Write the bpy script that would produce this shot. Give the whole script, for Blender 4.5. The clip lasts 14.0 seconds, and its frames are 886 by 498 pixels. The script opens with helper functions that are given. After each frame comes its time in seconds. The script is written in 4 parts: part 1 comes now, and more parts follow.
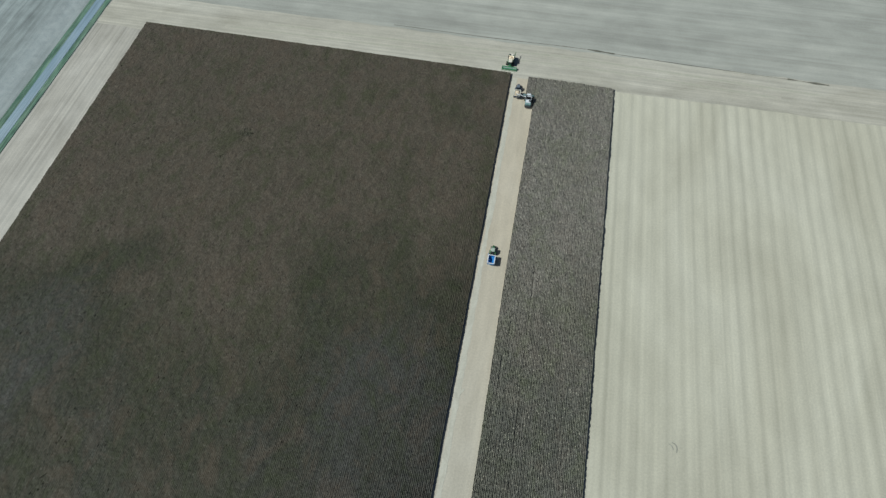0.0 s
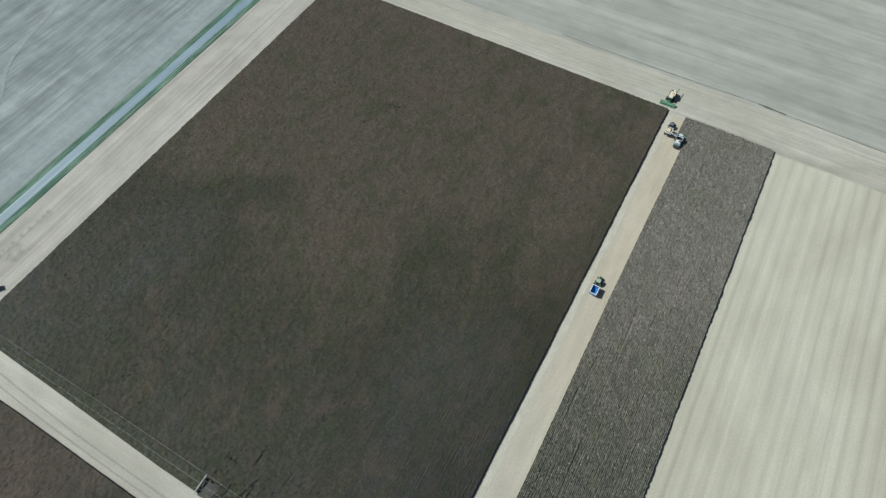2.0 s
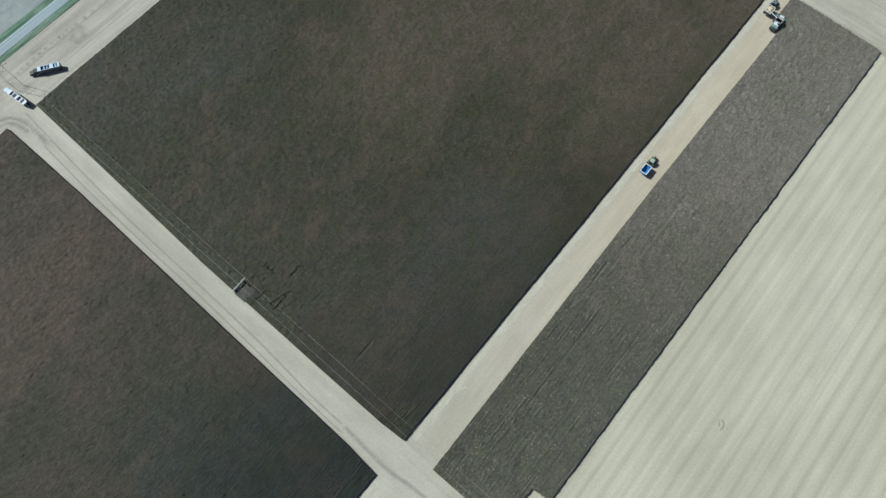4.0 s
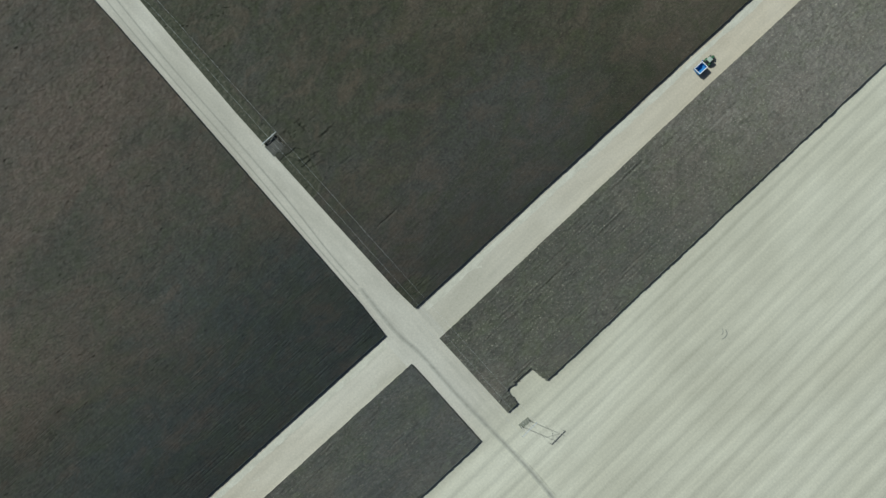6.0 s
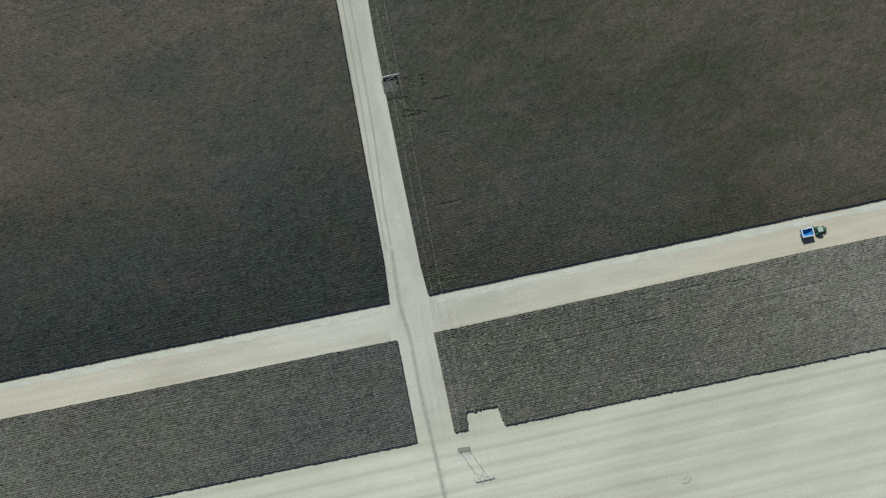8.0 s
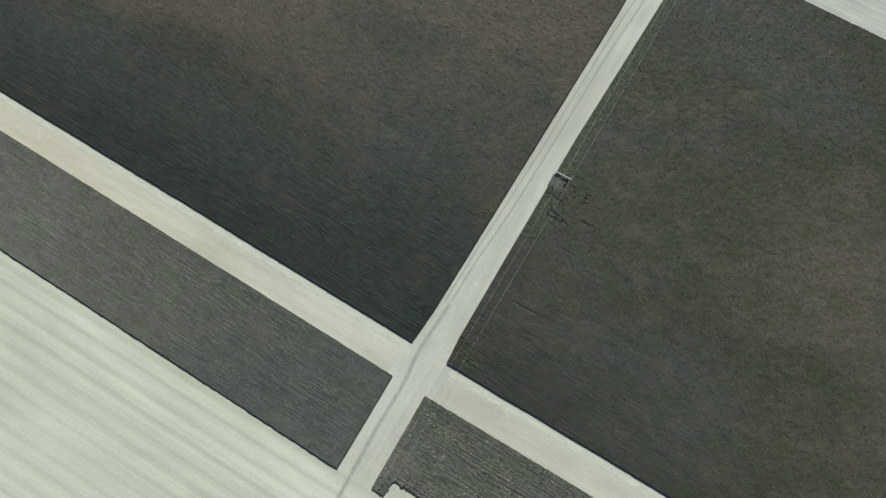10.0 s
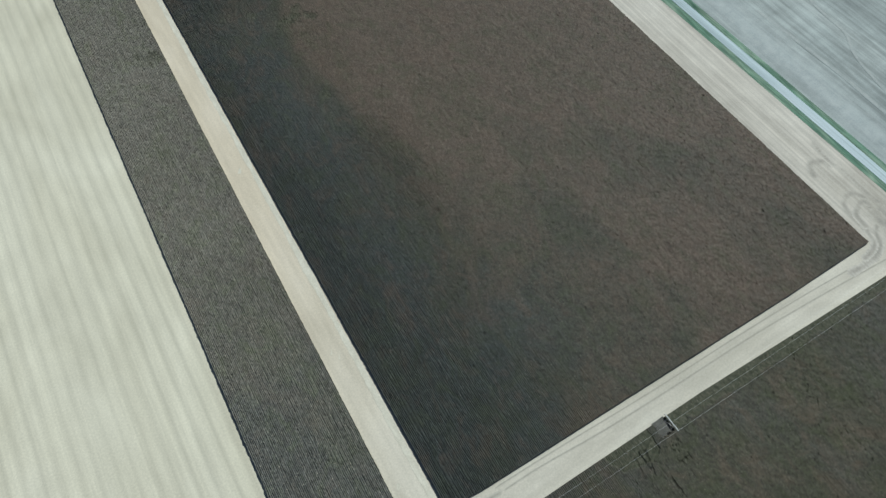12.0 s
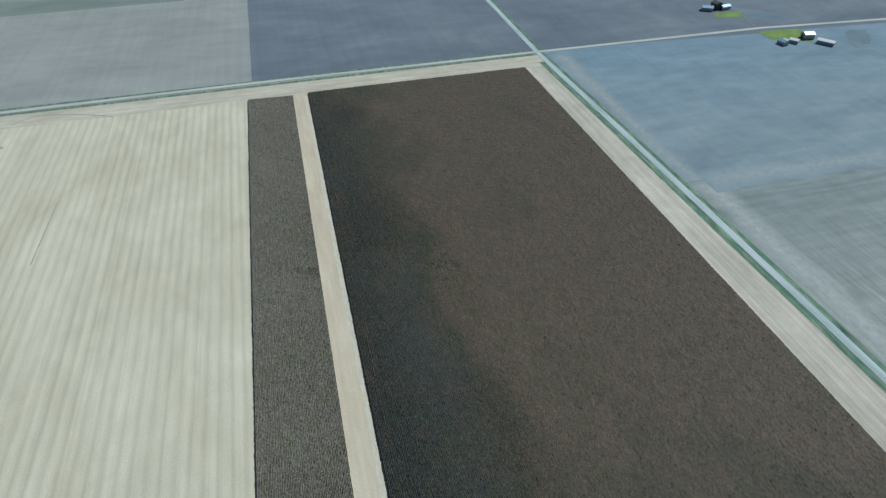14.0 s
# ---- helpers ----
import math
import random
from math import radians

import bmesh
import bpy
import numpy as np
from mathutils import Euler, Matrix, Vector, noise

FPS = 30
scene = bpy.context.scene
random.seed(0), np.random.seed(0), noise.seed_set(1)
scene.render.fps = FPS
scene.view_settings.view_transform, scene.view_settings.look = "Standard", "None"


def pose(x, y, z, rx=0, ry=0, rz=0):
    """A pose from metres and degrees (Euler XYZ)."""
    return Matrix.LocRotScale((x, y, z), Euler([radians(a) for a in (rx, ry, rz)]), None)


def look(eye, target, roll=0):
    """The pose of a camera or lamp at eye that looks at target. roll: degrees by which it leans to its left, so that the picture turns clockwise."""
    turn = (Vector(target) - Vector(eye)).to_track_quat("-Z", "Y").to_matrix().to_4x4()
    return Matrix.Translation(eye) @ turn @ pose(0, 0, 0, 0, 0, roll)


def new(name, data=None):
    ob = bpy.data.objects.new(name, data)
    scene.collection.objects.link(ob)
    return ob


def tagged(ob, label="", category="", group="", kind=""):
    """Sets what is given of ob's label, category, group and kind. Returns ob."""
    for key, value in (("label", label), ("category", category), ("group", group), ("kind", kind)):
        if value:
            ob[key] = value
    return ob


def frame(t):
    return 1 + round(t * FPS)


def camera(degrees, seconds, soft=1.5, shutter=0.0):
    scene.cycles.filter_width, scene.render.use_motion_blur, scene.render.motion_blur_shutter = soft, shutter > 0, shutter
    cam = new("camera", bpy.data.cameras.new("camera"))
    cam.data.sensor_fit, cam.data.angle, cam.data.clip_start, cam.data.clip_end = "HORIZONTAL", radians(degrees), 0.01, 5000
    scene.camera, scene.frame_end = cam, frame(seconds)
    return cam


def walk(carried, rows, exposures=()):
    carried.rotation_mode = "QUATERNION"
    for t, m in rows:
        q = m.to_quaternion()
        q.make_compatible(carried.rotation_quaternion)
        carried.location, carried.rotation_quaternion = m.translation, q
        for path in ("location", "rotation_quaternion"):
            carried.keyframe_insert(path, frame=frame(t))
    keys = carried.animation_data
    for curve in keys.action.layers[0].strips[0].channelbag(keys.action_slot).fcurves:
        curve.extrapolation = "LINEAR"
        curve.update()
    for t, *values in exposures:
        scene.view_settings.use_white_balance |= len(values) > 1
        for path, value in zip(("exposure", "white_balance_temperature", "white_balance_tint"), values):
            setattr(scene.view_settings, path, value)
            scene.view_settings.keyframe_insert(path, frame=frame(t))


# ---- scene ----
cam = camera(70.8, 14.0, soft=1.45)

ROWS = [
    (0, pose(12.89, 5.31, 280.36, 31.655, -0.102, 10.589)),
    (0.5, pose(13.07, 5.58, 280.02, 31.692, -0.205, 14.593)),
    (1, pose(13.04, 5.65, 280.01, 31.738, -0.138, 19.354)),
    (1.5, pose(12.60, 5.58, 279.82, 31.798, -0.121, 24.692)),
    (2, pose(12.99, 5.67, 279.94, 31.823, -0.039, 29.144)),
    (2.5, pose(12.99, 5.69, 279.90, 31.838, -0.082, 33.209)),
    (3, pose(13.24, 5.63, 280.33, 31.714, -0.124, 36.473)),
    (3.3, pose(13.18, 5.72, 280.01, 26.899, -0.541, 37.697)),
    (3.5, pose(13.06, 5.50, 280.08, 22.807, -0.737, 38.307)),
    (3.9, pose(13.07, 5.69, 279.76, 18.083, -0.731, 39.546)),
    (4, pose(13.02, 5.60, 279.97, 18.017, -0.547, 39.618)),
    (4.2, pose(13.01, 5.60, 279.99, 18.023, -0.532, 40.076)),
    (6.3, pose(13.00, 5.60, 279.99, 6.066, 0.265, 48.372)),
    (6.5, pose(13.01, 5.57, 280.01, 6.107, 0.326, 49.298)),
    (7, pose(12.99, 5.60, 279.98, 6.269, 0.406, 54.324)),
    (7.5, pose(13.00, 5.64, 279.92, 6.484, 0.469, 64.743)),
    (7.7, pose(13.00, 5.60, 280.00, 6.600, 0.460, 70.09)),
    (9.8, pose(13.00, 5.58, 279.76, 8.547, -0.017, 116.637)),
    (10, pose(12.99, 5.60, 279.99, 13.349, -0.116, 120.379)),
    (10.2, pose(12.97, 5.61, 279.99, 18.556, -0.636, 124.194)),
    (10.5, pose(13.01, 5.61, 280.04, 24.173, -0.227, 128.090)),
    (11, pose(13.30, 5.93, 280.29, 24.112, 0.068, 135.722)),
    (11.5, pose(12.84, 5.60, 279.76, 28.132, 0.016, 144.122)),
    (12, pose(12.98, 5.74, 279.97, 28.313, 0.428, 148.504)),
    (12.5, pose(12.95, 5.59, 280.03, 28.679, 0.627, 153.489)),
    (13, pose(12.62, 5.02, 279.68, 41.161, 0.584, 159.591)),
    (13.5, pose(13.03, 5.74, 279.88, 48.548, 0.347, 162.374)),
    (14, pose(12.92, 5.55, 279.98, 51.356, 0.242, 164.930)),
]
walk(cam, ROWS, exposures=[(0.0, -0.36, 5680, 0), (3.0, -0.2, 5700, 1), (6.5, -0.34, 5600, -3), (7.7, -0.26, 5600, -1), (10.0, -0.1, 5650, -4), (10.9, 0.02, 5650, -4), (11.6, -0.05, 5650, -1), (12.7, -0.17, 5650, 0), (13.6, -0.27, 5550, 0), (14.0, -0.27, 5550, 0)])

# ---- daylight: afternoon sun from the west-south-west ----
SUN_ELEV, SUN_AZ = radians(47), math.atan2(-0.91, -0.41)
world = bpy.data.worlds.new("sky")
scene.world = world
world.use_nodes = True
wn = world.node_tree
sky = wn.nodes.new("ShaderNodeTexSky")
sky.sky_type, sky.sun_disc = "NISHITA", False
sky.sun_elevation, sky.sun_rotation = SUN_ELEV, SUN_AZ % (2 * math.pi)
sky.air_density, sky.dust_density = 0.6, 1.5
wn.nodes["Background"].inputs["Strength"].default_value = 0.05
wn.links.new(sky.outputs[0], wn.nodes["Background"].inputs["Color"])
sun = new("sun", bpy.data.lights.new("sun", "SUN"))
sun.data.energy, sun.data.angle, sun.data.color = 4.55, radians(0.53), (1.0, 0.955, 0.88)
sun.matrix_world = look((-0.91 * math.cos(SUN_ELEV) * 500, -0.41 * math.cos(SUN_ELEV) * 500, math.sin(SUN_ELEV) * 500), (0, 0, 0))

U = 2.8  # metres in one unit of the plan


def P(x, y):
    return (x * U, y * U)


# ---- materials ----
def nodes_of(name, rough=0.9, metal=0.0):
    mt = bpy.data.materials.new(name)
    mt.use_nodes = True
    nt = mt.node_tree
    b = nt.nodes["Principled BSDF"]
    b.inputs["Roughness"].default_value, b.inputs["Metallic"].default_value = rough, metal
    b.inputs["Specular IOR Level"].default_value = 0.25 if rough > 0.6 else 0.5
    return mt, nt, b


def noise_of(nt, size, detail=4.0, rough=0.55, warp=0.0):
    """Noise in world metres; size is the length of a patch along x, y, z."""
    geo = nt.nodes.new("ShaderNodeNewGeometry")
    mp = nt.nodes.new("ShaderNodeMapping")
    mp.inputs["Scale"].default_value = [1.0 / s for s in size]
    n = nt.nodes.new("ShaderNodeTexNoise")
    n.inputs["Scale"].default_value, n.inputs["Detail"].default_value = 1.0, detail
    n.inputs["Roughness"].default_value, n.inputs["Distortion"].default_value = rough, warp
    nt.links.new(geo.outputs["Position"], mp.inputs["Vector"])
    nt.links.new(mp.outputs["Vector"], n.inputs["Vector"])
    return n.outputs["Fac"]


def ramp(nt, fac, stops):
    r = nt.nodes.new("ShaderNodeValToRGB")
    while len(r.color_ramp.elements) < len(stops):
        r.color_ramp.elements.new(0.5)
    for e, (p, c) in zip(r.color_ramp.elements, stops):
        e.position, e.color = p, (*c, 1) if len(c) == 3 else (c[0], c[0], c[0], 1)
    nt.links.new(fac, r.inputs["Fac"])
    return r.outputs["Color"]


def mixed(nt, a, b, fac, mode="MIX"):
    m = nt.nodes.new("ShaderNodeMix")
    m.data_type, m.blend_type = "RGBA", mode
    for sock, v in ((m.inputs[6], a), (m.inputs[7], b), (m.inputs[0], fac)):
        if isinstance(v, (int, float)):
            sock.default_value = v
        elif isinstance(v, tuple):
            sock.default_value = (*v, 1)
        else:
            nt.links.new(v, sock)
    return m.outputs[2]


def bumped(nt, b, fac, depth, strength=0.6):
    bp = nt.nodes.new("ShaderNodeBump")
    bp.inputs["Strength"].default_value, bp.inputs["Distance"].default_value = strength, depth
    nt.links.new(fac, bp.inputs["Height"])
    nt.links.new(bp.outputs["Normal"], b.inputs["Normal"])


def soil_colour(nt, dark, mid, light, patch=(60, 60, 60), streak=None, streak_amount=0.5, passes=0.0):
    """Broad patches of soil or straw and long streaks along the driving direction."""
    col = ramp(nt, noise_of(nt, patch, 5.0, 0.6, 0.6), [(0.3, dark), (0.5, mid), (0.7, light)])
    for size, lo, hi in streak or ():
        col = mixed(nt, col, ramp(nt, noise_of(nt, size, 3.0, 0.6), [(0.36, (lo,)), (0.64, (hi,))]), streak_amount, "MULTIPLY")
    if passes:
        # header passes: soft-edged stripes of uneven strength
        geo = nt.nodes.new("ShaderNodeNewGeometry")
        strength = ramp(nt, noise_of(nt, (60, 220, 50), 3.0, 0.6), [(0.3, (0.55,)), (0.6, (1.0,))])
        wv = nt.nodes.new("ShaderNodeTexWave")
        wv.inputs["Scale"].default_value = 2 * math.pi / (20 * passes)
        wv.inputs["Distortion"].default_value, wv.inputs["Detail"].default_value, wv.inputs["Detail Scale"].default_value = 1.0, 3.0, 0.5
        nt.links.new(geo.outputs["Position"], wv.inputs["Vector"])
        col = mixed(nt, col, mixed(nt, (1.0, 1.0, 1.0), ramp(nt, wv.outputs["Fac"], [(0.02, (0.88,)), (0.3, (0.972,)), (0.9, (1.035,))]), strength), 0.9, "MULTIPLY")
    return col


def earth(name, dark, mid, light, patch=(60, 60, 60), streak=None, streak_amount=0.5, grain=0.9, rough=0.95, passes=0.0, into=None, worn=None):
    """Soil, straw or gravel with fine grain; into = (soil settings, axis, from, to) runs it over into another soil or
    painted-in tone;
    worn = colours that show where the mesh carries the attribute "worn"."""
    mt, nt, b = nodes_of(name, rough)
    col = soil_colour(nt, dark, mid, light, patch, streak, streak_amount, passes)
    if into:
        other, axis, x0, x1 = into
        geo = nt.nodes.new("ShaderNodeNewGeometry")
        xyz = nt.nodes.new("ShaderNodeSeparateXYZ")
        nt.links.new(geo.outputs["Position"], xyz.inputs[0])
        mr = nt.nodes.new("ShaderNodeMapRange")
        mr.inputs["From Min"].default_value, mr.inputs["From Max"].default_value = x0, x1
        out = nt.nodes.new("ShaderNodeMath")
        out.operation = "ABSOLUTE" if axis == "Y" else "MULTIPLY"
        out.inputs[1].default_value = -1.0 if axis == "south" else 1.0
        nt.links.new(xyz.outputs["X" if axis == "X" else "Y"], out.inputs[0])
        nt.links.new(out.outputs[0], mr.inputs["Value"])
        col = mixed(nt, col, soil_colour(nt, *other), mr.outputs[0])
    if worn:
        at = nt.nodes.new("ShaderNodeAttribute")
        at.attribute_name = "worn"
        patchy = ramp(nt, noise_of(nt, (5, 5, 5), 4.0, 0.6), [(0.3, (0.6,)), (0.6, (1.0,))])
        amount = mixed(nt, at.outputs["Color"], patchy, 1.0, "MULTIPLY")
        col = mixed(nt, col, soil_colour(nt, *worn, (5, 5, 5)), amount)
    g = noise_of(nt, (grain, grain, grain), 6.0, 0.7)
    col = mixed(nt, col, ramp(nt, g, [(0.3, (0.8,)), (0.7, (1.16,))]), 0.6, "MULTIPLY")
    nt.links.new(col, b.inputs["Base Color"])
    bumped(nt, b, g, 0.12)
    return mt


def paint(name, colour, rough=0.4, metal=0.0, dirt=0.35, dust=(0.42, 0.38, 0.3)):
    """Painted or bare metal with dust and wear."""
    mt, nt, b = nodes_of(name, rough, metal)
    n = noise_of(nt, (1.1, 1.1, 1.1), 6.0, 0.65)
    f = ramp(nt, n, [(0.42, (0.0,)), (0.75, (dirt,))])
    nt.links.new(mixed(nt, colour, dust, f), b.inputs["Base Color"])
    nt.links.new(ramp(nt, noise_of(nt, (0.4, 0.4, 0.4)), [(0.3, (max(rough - 0.1, 0.05),)), (0.7, (min(rough + 0.25, 1.0),))]), b.inputs["Roughness"])
    return mt


STUBBLE = ((0.495, 0.458, 0.352), (0.56, 0.522, 0.408), (0.62, 0.581, 0.464), (50, 110, 50),
           [((3.0, 700, 50), 0.94, 1.04), ((1.5, 160, 50), 0.95, 1.04), ((9, 30, 10), 0.94, 1.05), ((26, 70, 30), 0.95, 1.04)], 0.65, 7.0)
M_STUBBLE = earth("pale_stubble", *STUBBLE[:6], passes=7.0)
TAN = ((0.496, 0.426, 0.322), (0.56, 0.486, 0.372), (0.615, 0.54, 0.427), (25, 80, 30),
       [((2.6, 240, 50), 0.94, 1.04), ((4, 26, 10), 0.92, 1.06), ((6, 60, 10), 0.94, 1.04)], 0.6)
M_LANE = earth("harvested_lane", (0.46, 0.42, 0.335), (0.525, 0.48, 0.39), (0.585, 0.54, 0.45), *TAN[3:], into=(TAN, "Y", 25, 190))
HEAD_NS = ((0.42, 0.385, 0.325), (0.505, 0.465, 0.4), (0.575, 0.535, 0.465), (35, 90, 30),
           [((3.4, 260, 50), 0.82, 1.1), ((1.2, 120, 20), 0.84, 1.1), ((9, 16, 10), 0.9, 1.07)], 0.75)
M_HEAD_NS = earth("headland_along_road", *HEAD_NS)
M_HEAD_EW = earth("headland_across", (0.43, 0.395, 0.315), (0.52, 0.48, 0.395), (0.59, 0.55, 0.46), (90, 30, 30),
                  [((260, 3.6, 50), 0.84, 1.09), ((120, 1.2, 20), 0.86, 1.08), ((16, 9, 10), 0.9, 1.07)], 0.75)
DIRT = ((0.44, 0.405, 0.33), (0.515, 0.475, 0.395), (0.585, 0.545, 0.46), (90, 30, 30),
        [((260, 3.6, 50), 0.94, 1.04), ((60, 1.6, 20), 0.95, 1.04), ((16, 9, 10), 0.91, 1.06)], 0.65)
M_DIRT = earth("bare_dirt_lane", *DIRT, into=(STUBBLE, "X", 45, 68))
M_GREY_N = earth("grey_stubble", (0.36, 0.35, 0.305), (0.415, 0.405, 0.352), (0.468, 0.452, 0.39), (110, 40, 50),
                 [((260, 9, 50), 0.87, 1.08), ((90, 2.4, 20), 0.9, 1.07), ((22, 14, 20), 0.9, 1.06)], 0.8)
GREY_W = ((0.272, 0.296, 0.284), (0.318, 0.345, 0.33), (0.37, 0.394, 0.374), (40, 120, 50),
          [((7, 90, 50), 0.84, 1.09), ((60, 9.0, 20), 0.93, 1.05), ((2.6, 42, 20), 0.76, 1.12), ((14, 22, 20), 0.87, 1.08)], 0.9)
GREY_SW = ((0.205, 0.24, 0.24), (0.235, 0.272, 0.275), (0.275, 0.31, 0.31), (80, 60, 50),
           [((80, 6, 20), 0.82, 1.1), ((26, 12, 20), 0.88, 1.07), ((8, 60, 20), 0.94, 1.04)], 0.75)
# turns darker and bluer towards the south
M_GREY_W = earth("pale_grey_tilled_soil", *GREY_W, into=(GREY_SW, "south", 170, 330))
# tilled soil with the blue of distance haze mixed into its colour
HAZED_W = ((0.175, 0.222, 0.26), (0.213, 0.27, 0.308), (0.252, 0.305, 0.336), (110, 60, 50),
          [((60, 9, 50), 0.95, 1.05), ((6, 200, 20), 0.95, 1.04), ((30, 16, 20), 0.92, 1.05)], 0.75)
# farther off the haze thickens, painted as a bluer tone
HAZED_FAR = ((0.15, 0.215, 0.272), (0.185, 0.262, 0.325), (0.225, 0.3, 0.355), *HAZED_W[3:])
M_HAZED_W = earth("hazed_tilled_soil", *HAZED_W, into=(HAZED_FAR, "south", 420, 640))
PALE_SOIL = ((0.33, 0.36, 0.355), (0.365, 0.39, 0.38), (0.4, 0.42, 0.405))
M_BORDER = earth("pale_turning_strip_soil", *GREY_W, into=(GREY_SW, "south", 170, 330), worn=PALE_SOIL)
M_BORDER_S = earth("pale_turning_strip_hazed_soil", *HAZED_W, worn=((0.26, 0.3, 0.32), (0.29, 0.33, 0.345), (0.32, 0.35, 0.36)))
# dark soil, its blue part painted in for distance haze
M_DARK_S = earth("dark_grey_tilled_soil", (0.12, 0.143, 0.175), (0.15, 0.177, 0.213), (0.195, 0.22, 0.25), (140, 90, 50),
                 [((9, 300, 50), 0.94, 1.04), ((70, 16, 50), 0.93, 1.04)], 0.7)
M_PALE_S = earth("light_grey_tilled_soil", (0.25, 0.262, 0.255), (0.295, 0.306, 0.297), (0.34, 0.35, 0.335), (160, 90, 50),
                 [((7, 260, 50), 0.94, 1.04), ((60, 18, 50), 0.93, 1.04)], 0.7)
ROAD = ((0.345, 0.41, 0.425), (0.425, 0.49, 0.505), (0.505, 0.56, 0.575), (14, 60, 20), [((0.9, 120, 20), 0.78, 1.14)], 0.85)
# paler south: the sheen seen towards the sun is put into the colour
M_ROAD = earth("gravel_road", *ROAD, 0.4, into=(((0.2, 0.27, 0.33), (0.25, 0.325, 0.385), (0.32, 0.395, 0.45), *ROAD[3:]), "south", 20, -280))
M_FAR_GREEN = earth("far_green_grey_field", (0.17, 0.2, 0.185), (0.2, 0.235, 0.215), (0.235, 0.27, 0.24), (120, 60, 50))
M_ROAD_EW = earth("gravel_road_across", (0.4, 0.41, 0.39), (0.47, 0.48, 0.45), (0.54, 0.54, 0.5), (60, 14, 20),
                  [((120, 0.9, 20), 0.8, 1.12)], 0.8, 0.4)
M_GRASS = earth("verge_grass", (0.072, 0.145, 0.1), (0.145, 0.23, 0.162), (0.25, 0.32, 0.24), (5, 26, 9),
                [((0.9, 40, 9), 0.55, 1.25), ((3, 12, 9), 0.8, 1.15)], 0.85, 0.5)
M_LAWN = earth("lawn_grass", (0.13, 0.2, 0.05), (0.18, 0.26, 0.07), (0.22, 0.3, 0.1), (14, 14, 14))
M_TRACK = earth("wheel_tracked_soil", *DIRT, into=(STUBBLE, "X", 45, 68), worn=((0.25, 0.24, 0.2), (0.3, 0.285, 0.24), (0.36, 0.34, 0.285)))
M_YARD = earth("scuffed_yard_soil", *HEAD_NS, worn=((0.25, 0.235, 0.2), (0.3, 0.28, 0.24), (0.36, 0.335, 0.29)))
M_HEAD_TRACK = earth("tracked_headland", (0.43, 0.395, 0.315), (0.52, 0.48, 0.395), (0.59, 0.55, 0.46), (90, 30, 30), worn=((0.38, 0.365, 0.28), (0.43, 0.41, 0.32), (0.48, 0.45, 0.36)))
M_MARK = earth("dark_wheel_mark", (0.3, 0.29, 0.24), (0.36, 0.345, 0.29), (0.43, 0.41, 0.34), (4, 4, 4))
M_CHAFF = earth("pale_chaff", (0.5, 0.465, 0.375), (0.56, 0.525, 0.43), (0.62, 0.585, 0.485), (3, 8, 3))
M_PALE_TRACK = earth("pale_track_in_tilled_soil", *GREY_W, into=(GREY_SW, "south", 170, 330), worn=((0.3, 0.32, 0.31), (0.345, 0.36, 0.345), (0.4, 0.41, 0.39)))
M_CLEARING = earth("trampled_dark_weeds", (0.07, 0.068, 0.058), (0.1, 0.096, 0.084), (0.14, 0.132, 0.115), (2, 2, 2))
M_DITCH = earth("weedy_furrow", (0.1, 0.1, 0.08), (0.15, 0.142, 0.112), (0.22, 0.21, 0.16), (3, 3, 3))
M_BASE = earth("open_farmland", (0.2, 0.21, 0.2), (0.27, 0.28, 0.26), (0.34, 0.34, 0.3), (260, 200, 90))


def ramped(nt, socket, x0, x1, y0=0.0, y1=1.0):
    """Runs a value from y0 to y1 between x0 and x1."""
    mr = nt.nodes.new("ShaderNodeMapRange")
    mr.interpolation_type = "SMOOTHSTEP"
    for key, value in (("From Min", x0), ("From Max", x1), ("To Min", y0), ("To Max", y1)):
        mr.inputs[key].default_value = value
    nt.links.new(socket, mr.inputs["Value"])
    return mr.outputs[0]


def maths(nt, kind, a, b=0.0):
    m = nt.nodes.new("ShaderNodeMath")
    m.operation = kind
    for sock, v in zip(m.inputs, (a, b)):
        if isinstance(v, (int, float)):
            sock.default_value = v
        else:
            nt.links.new(v, sock)
    return m.outputs[0]


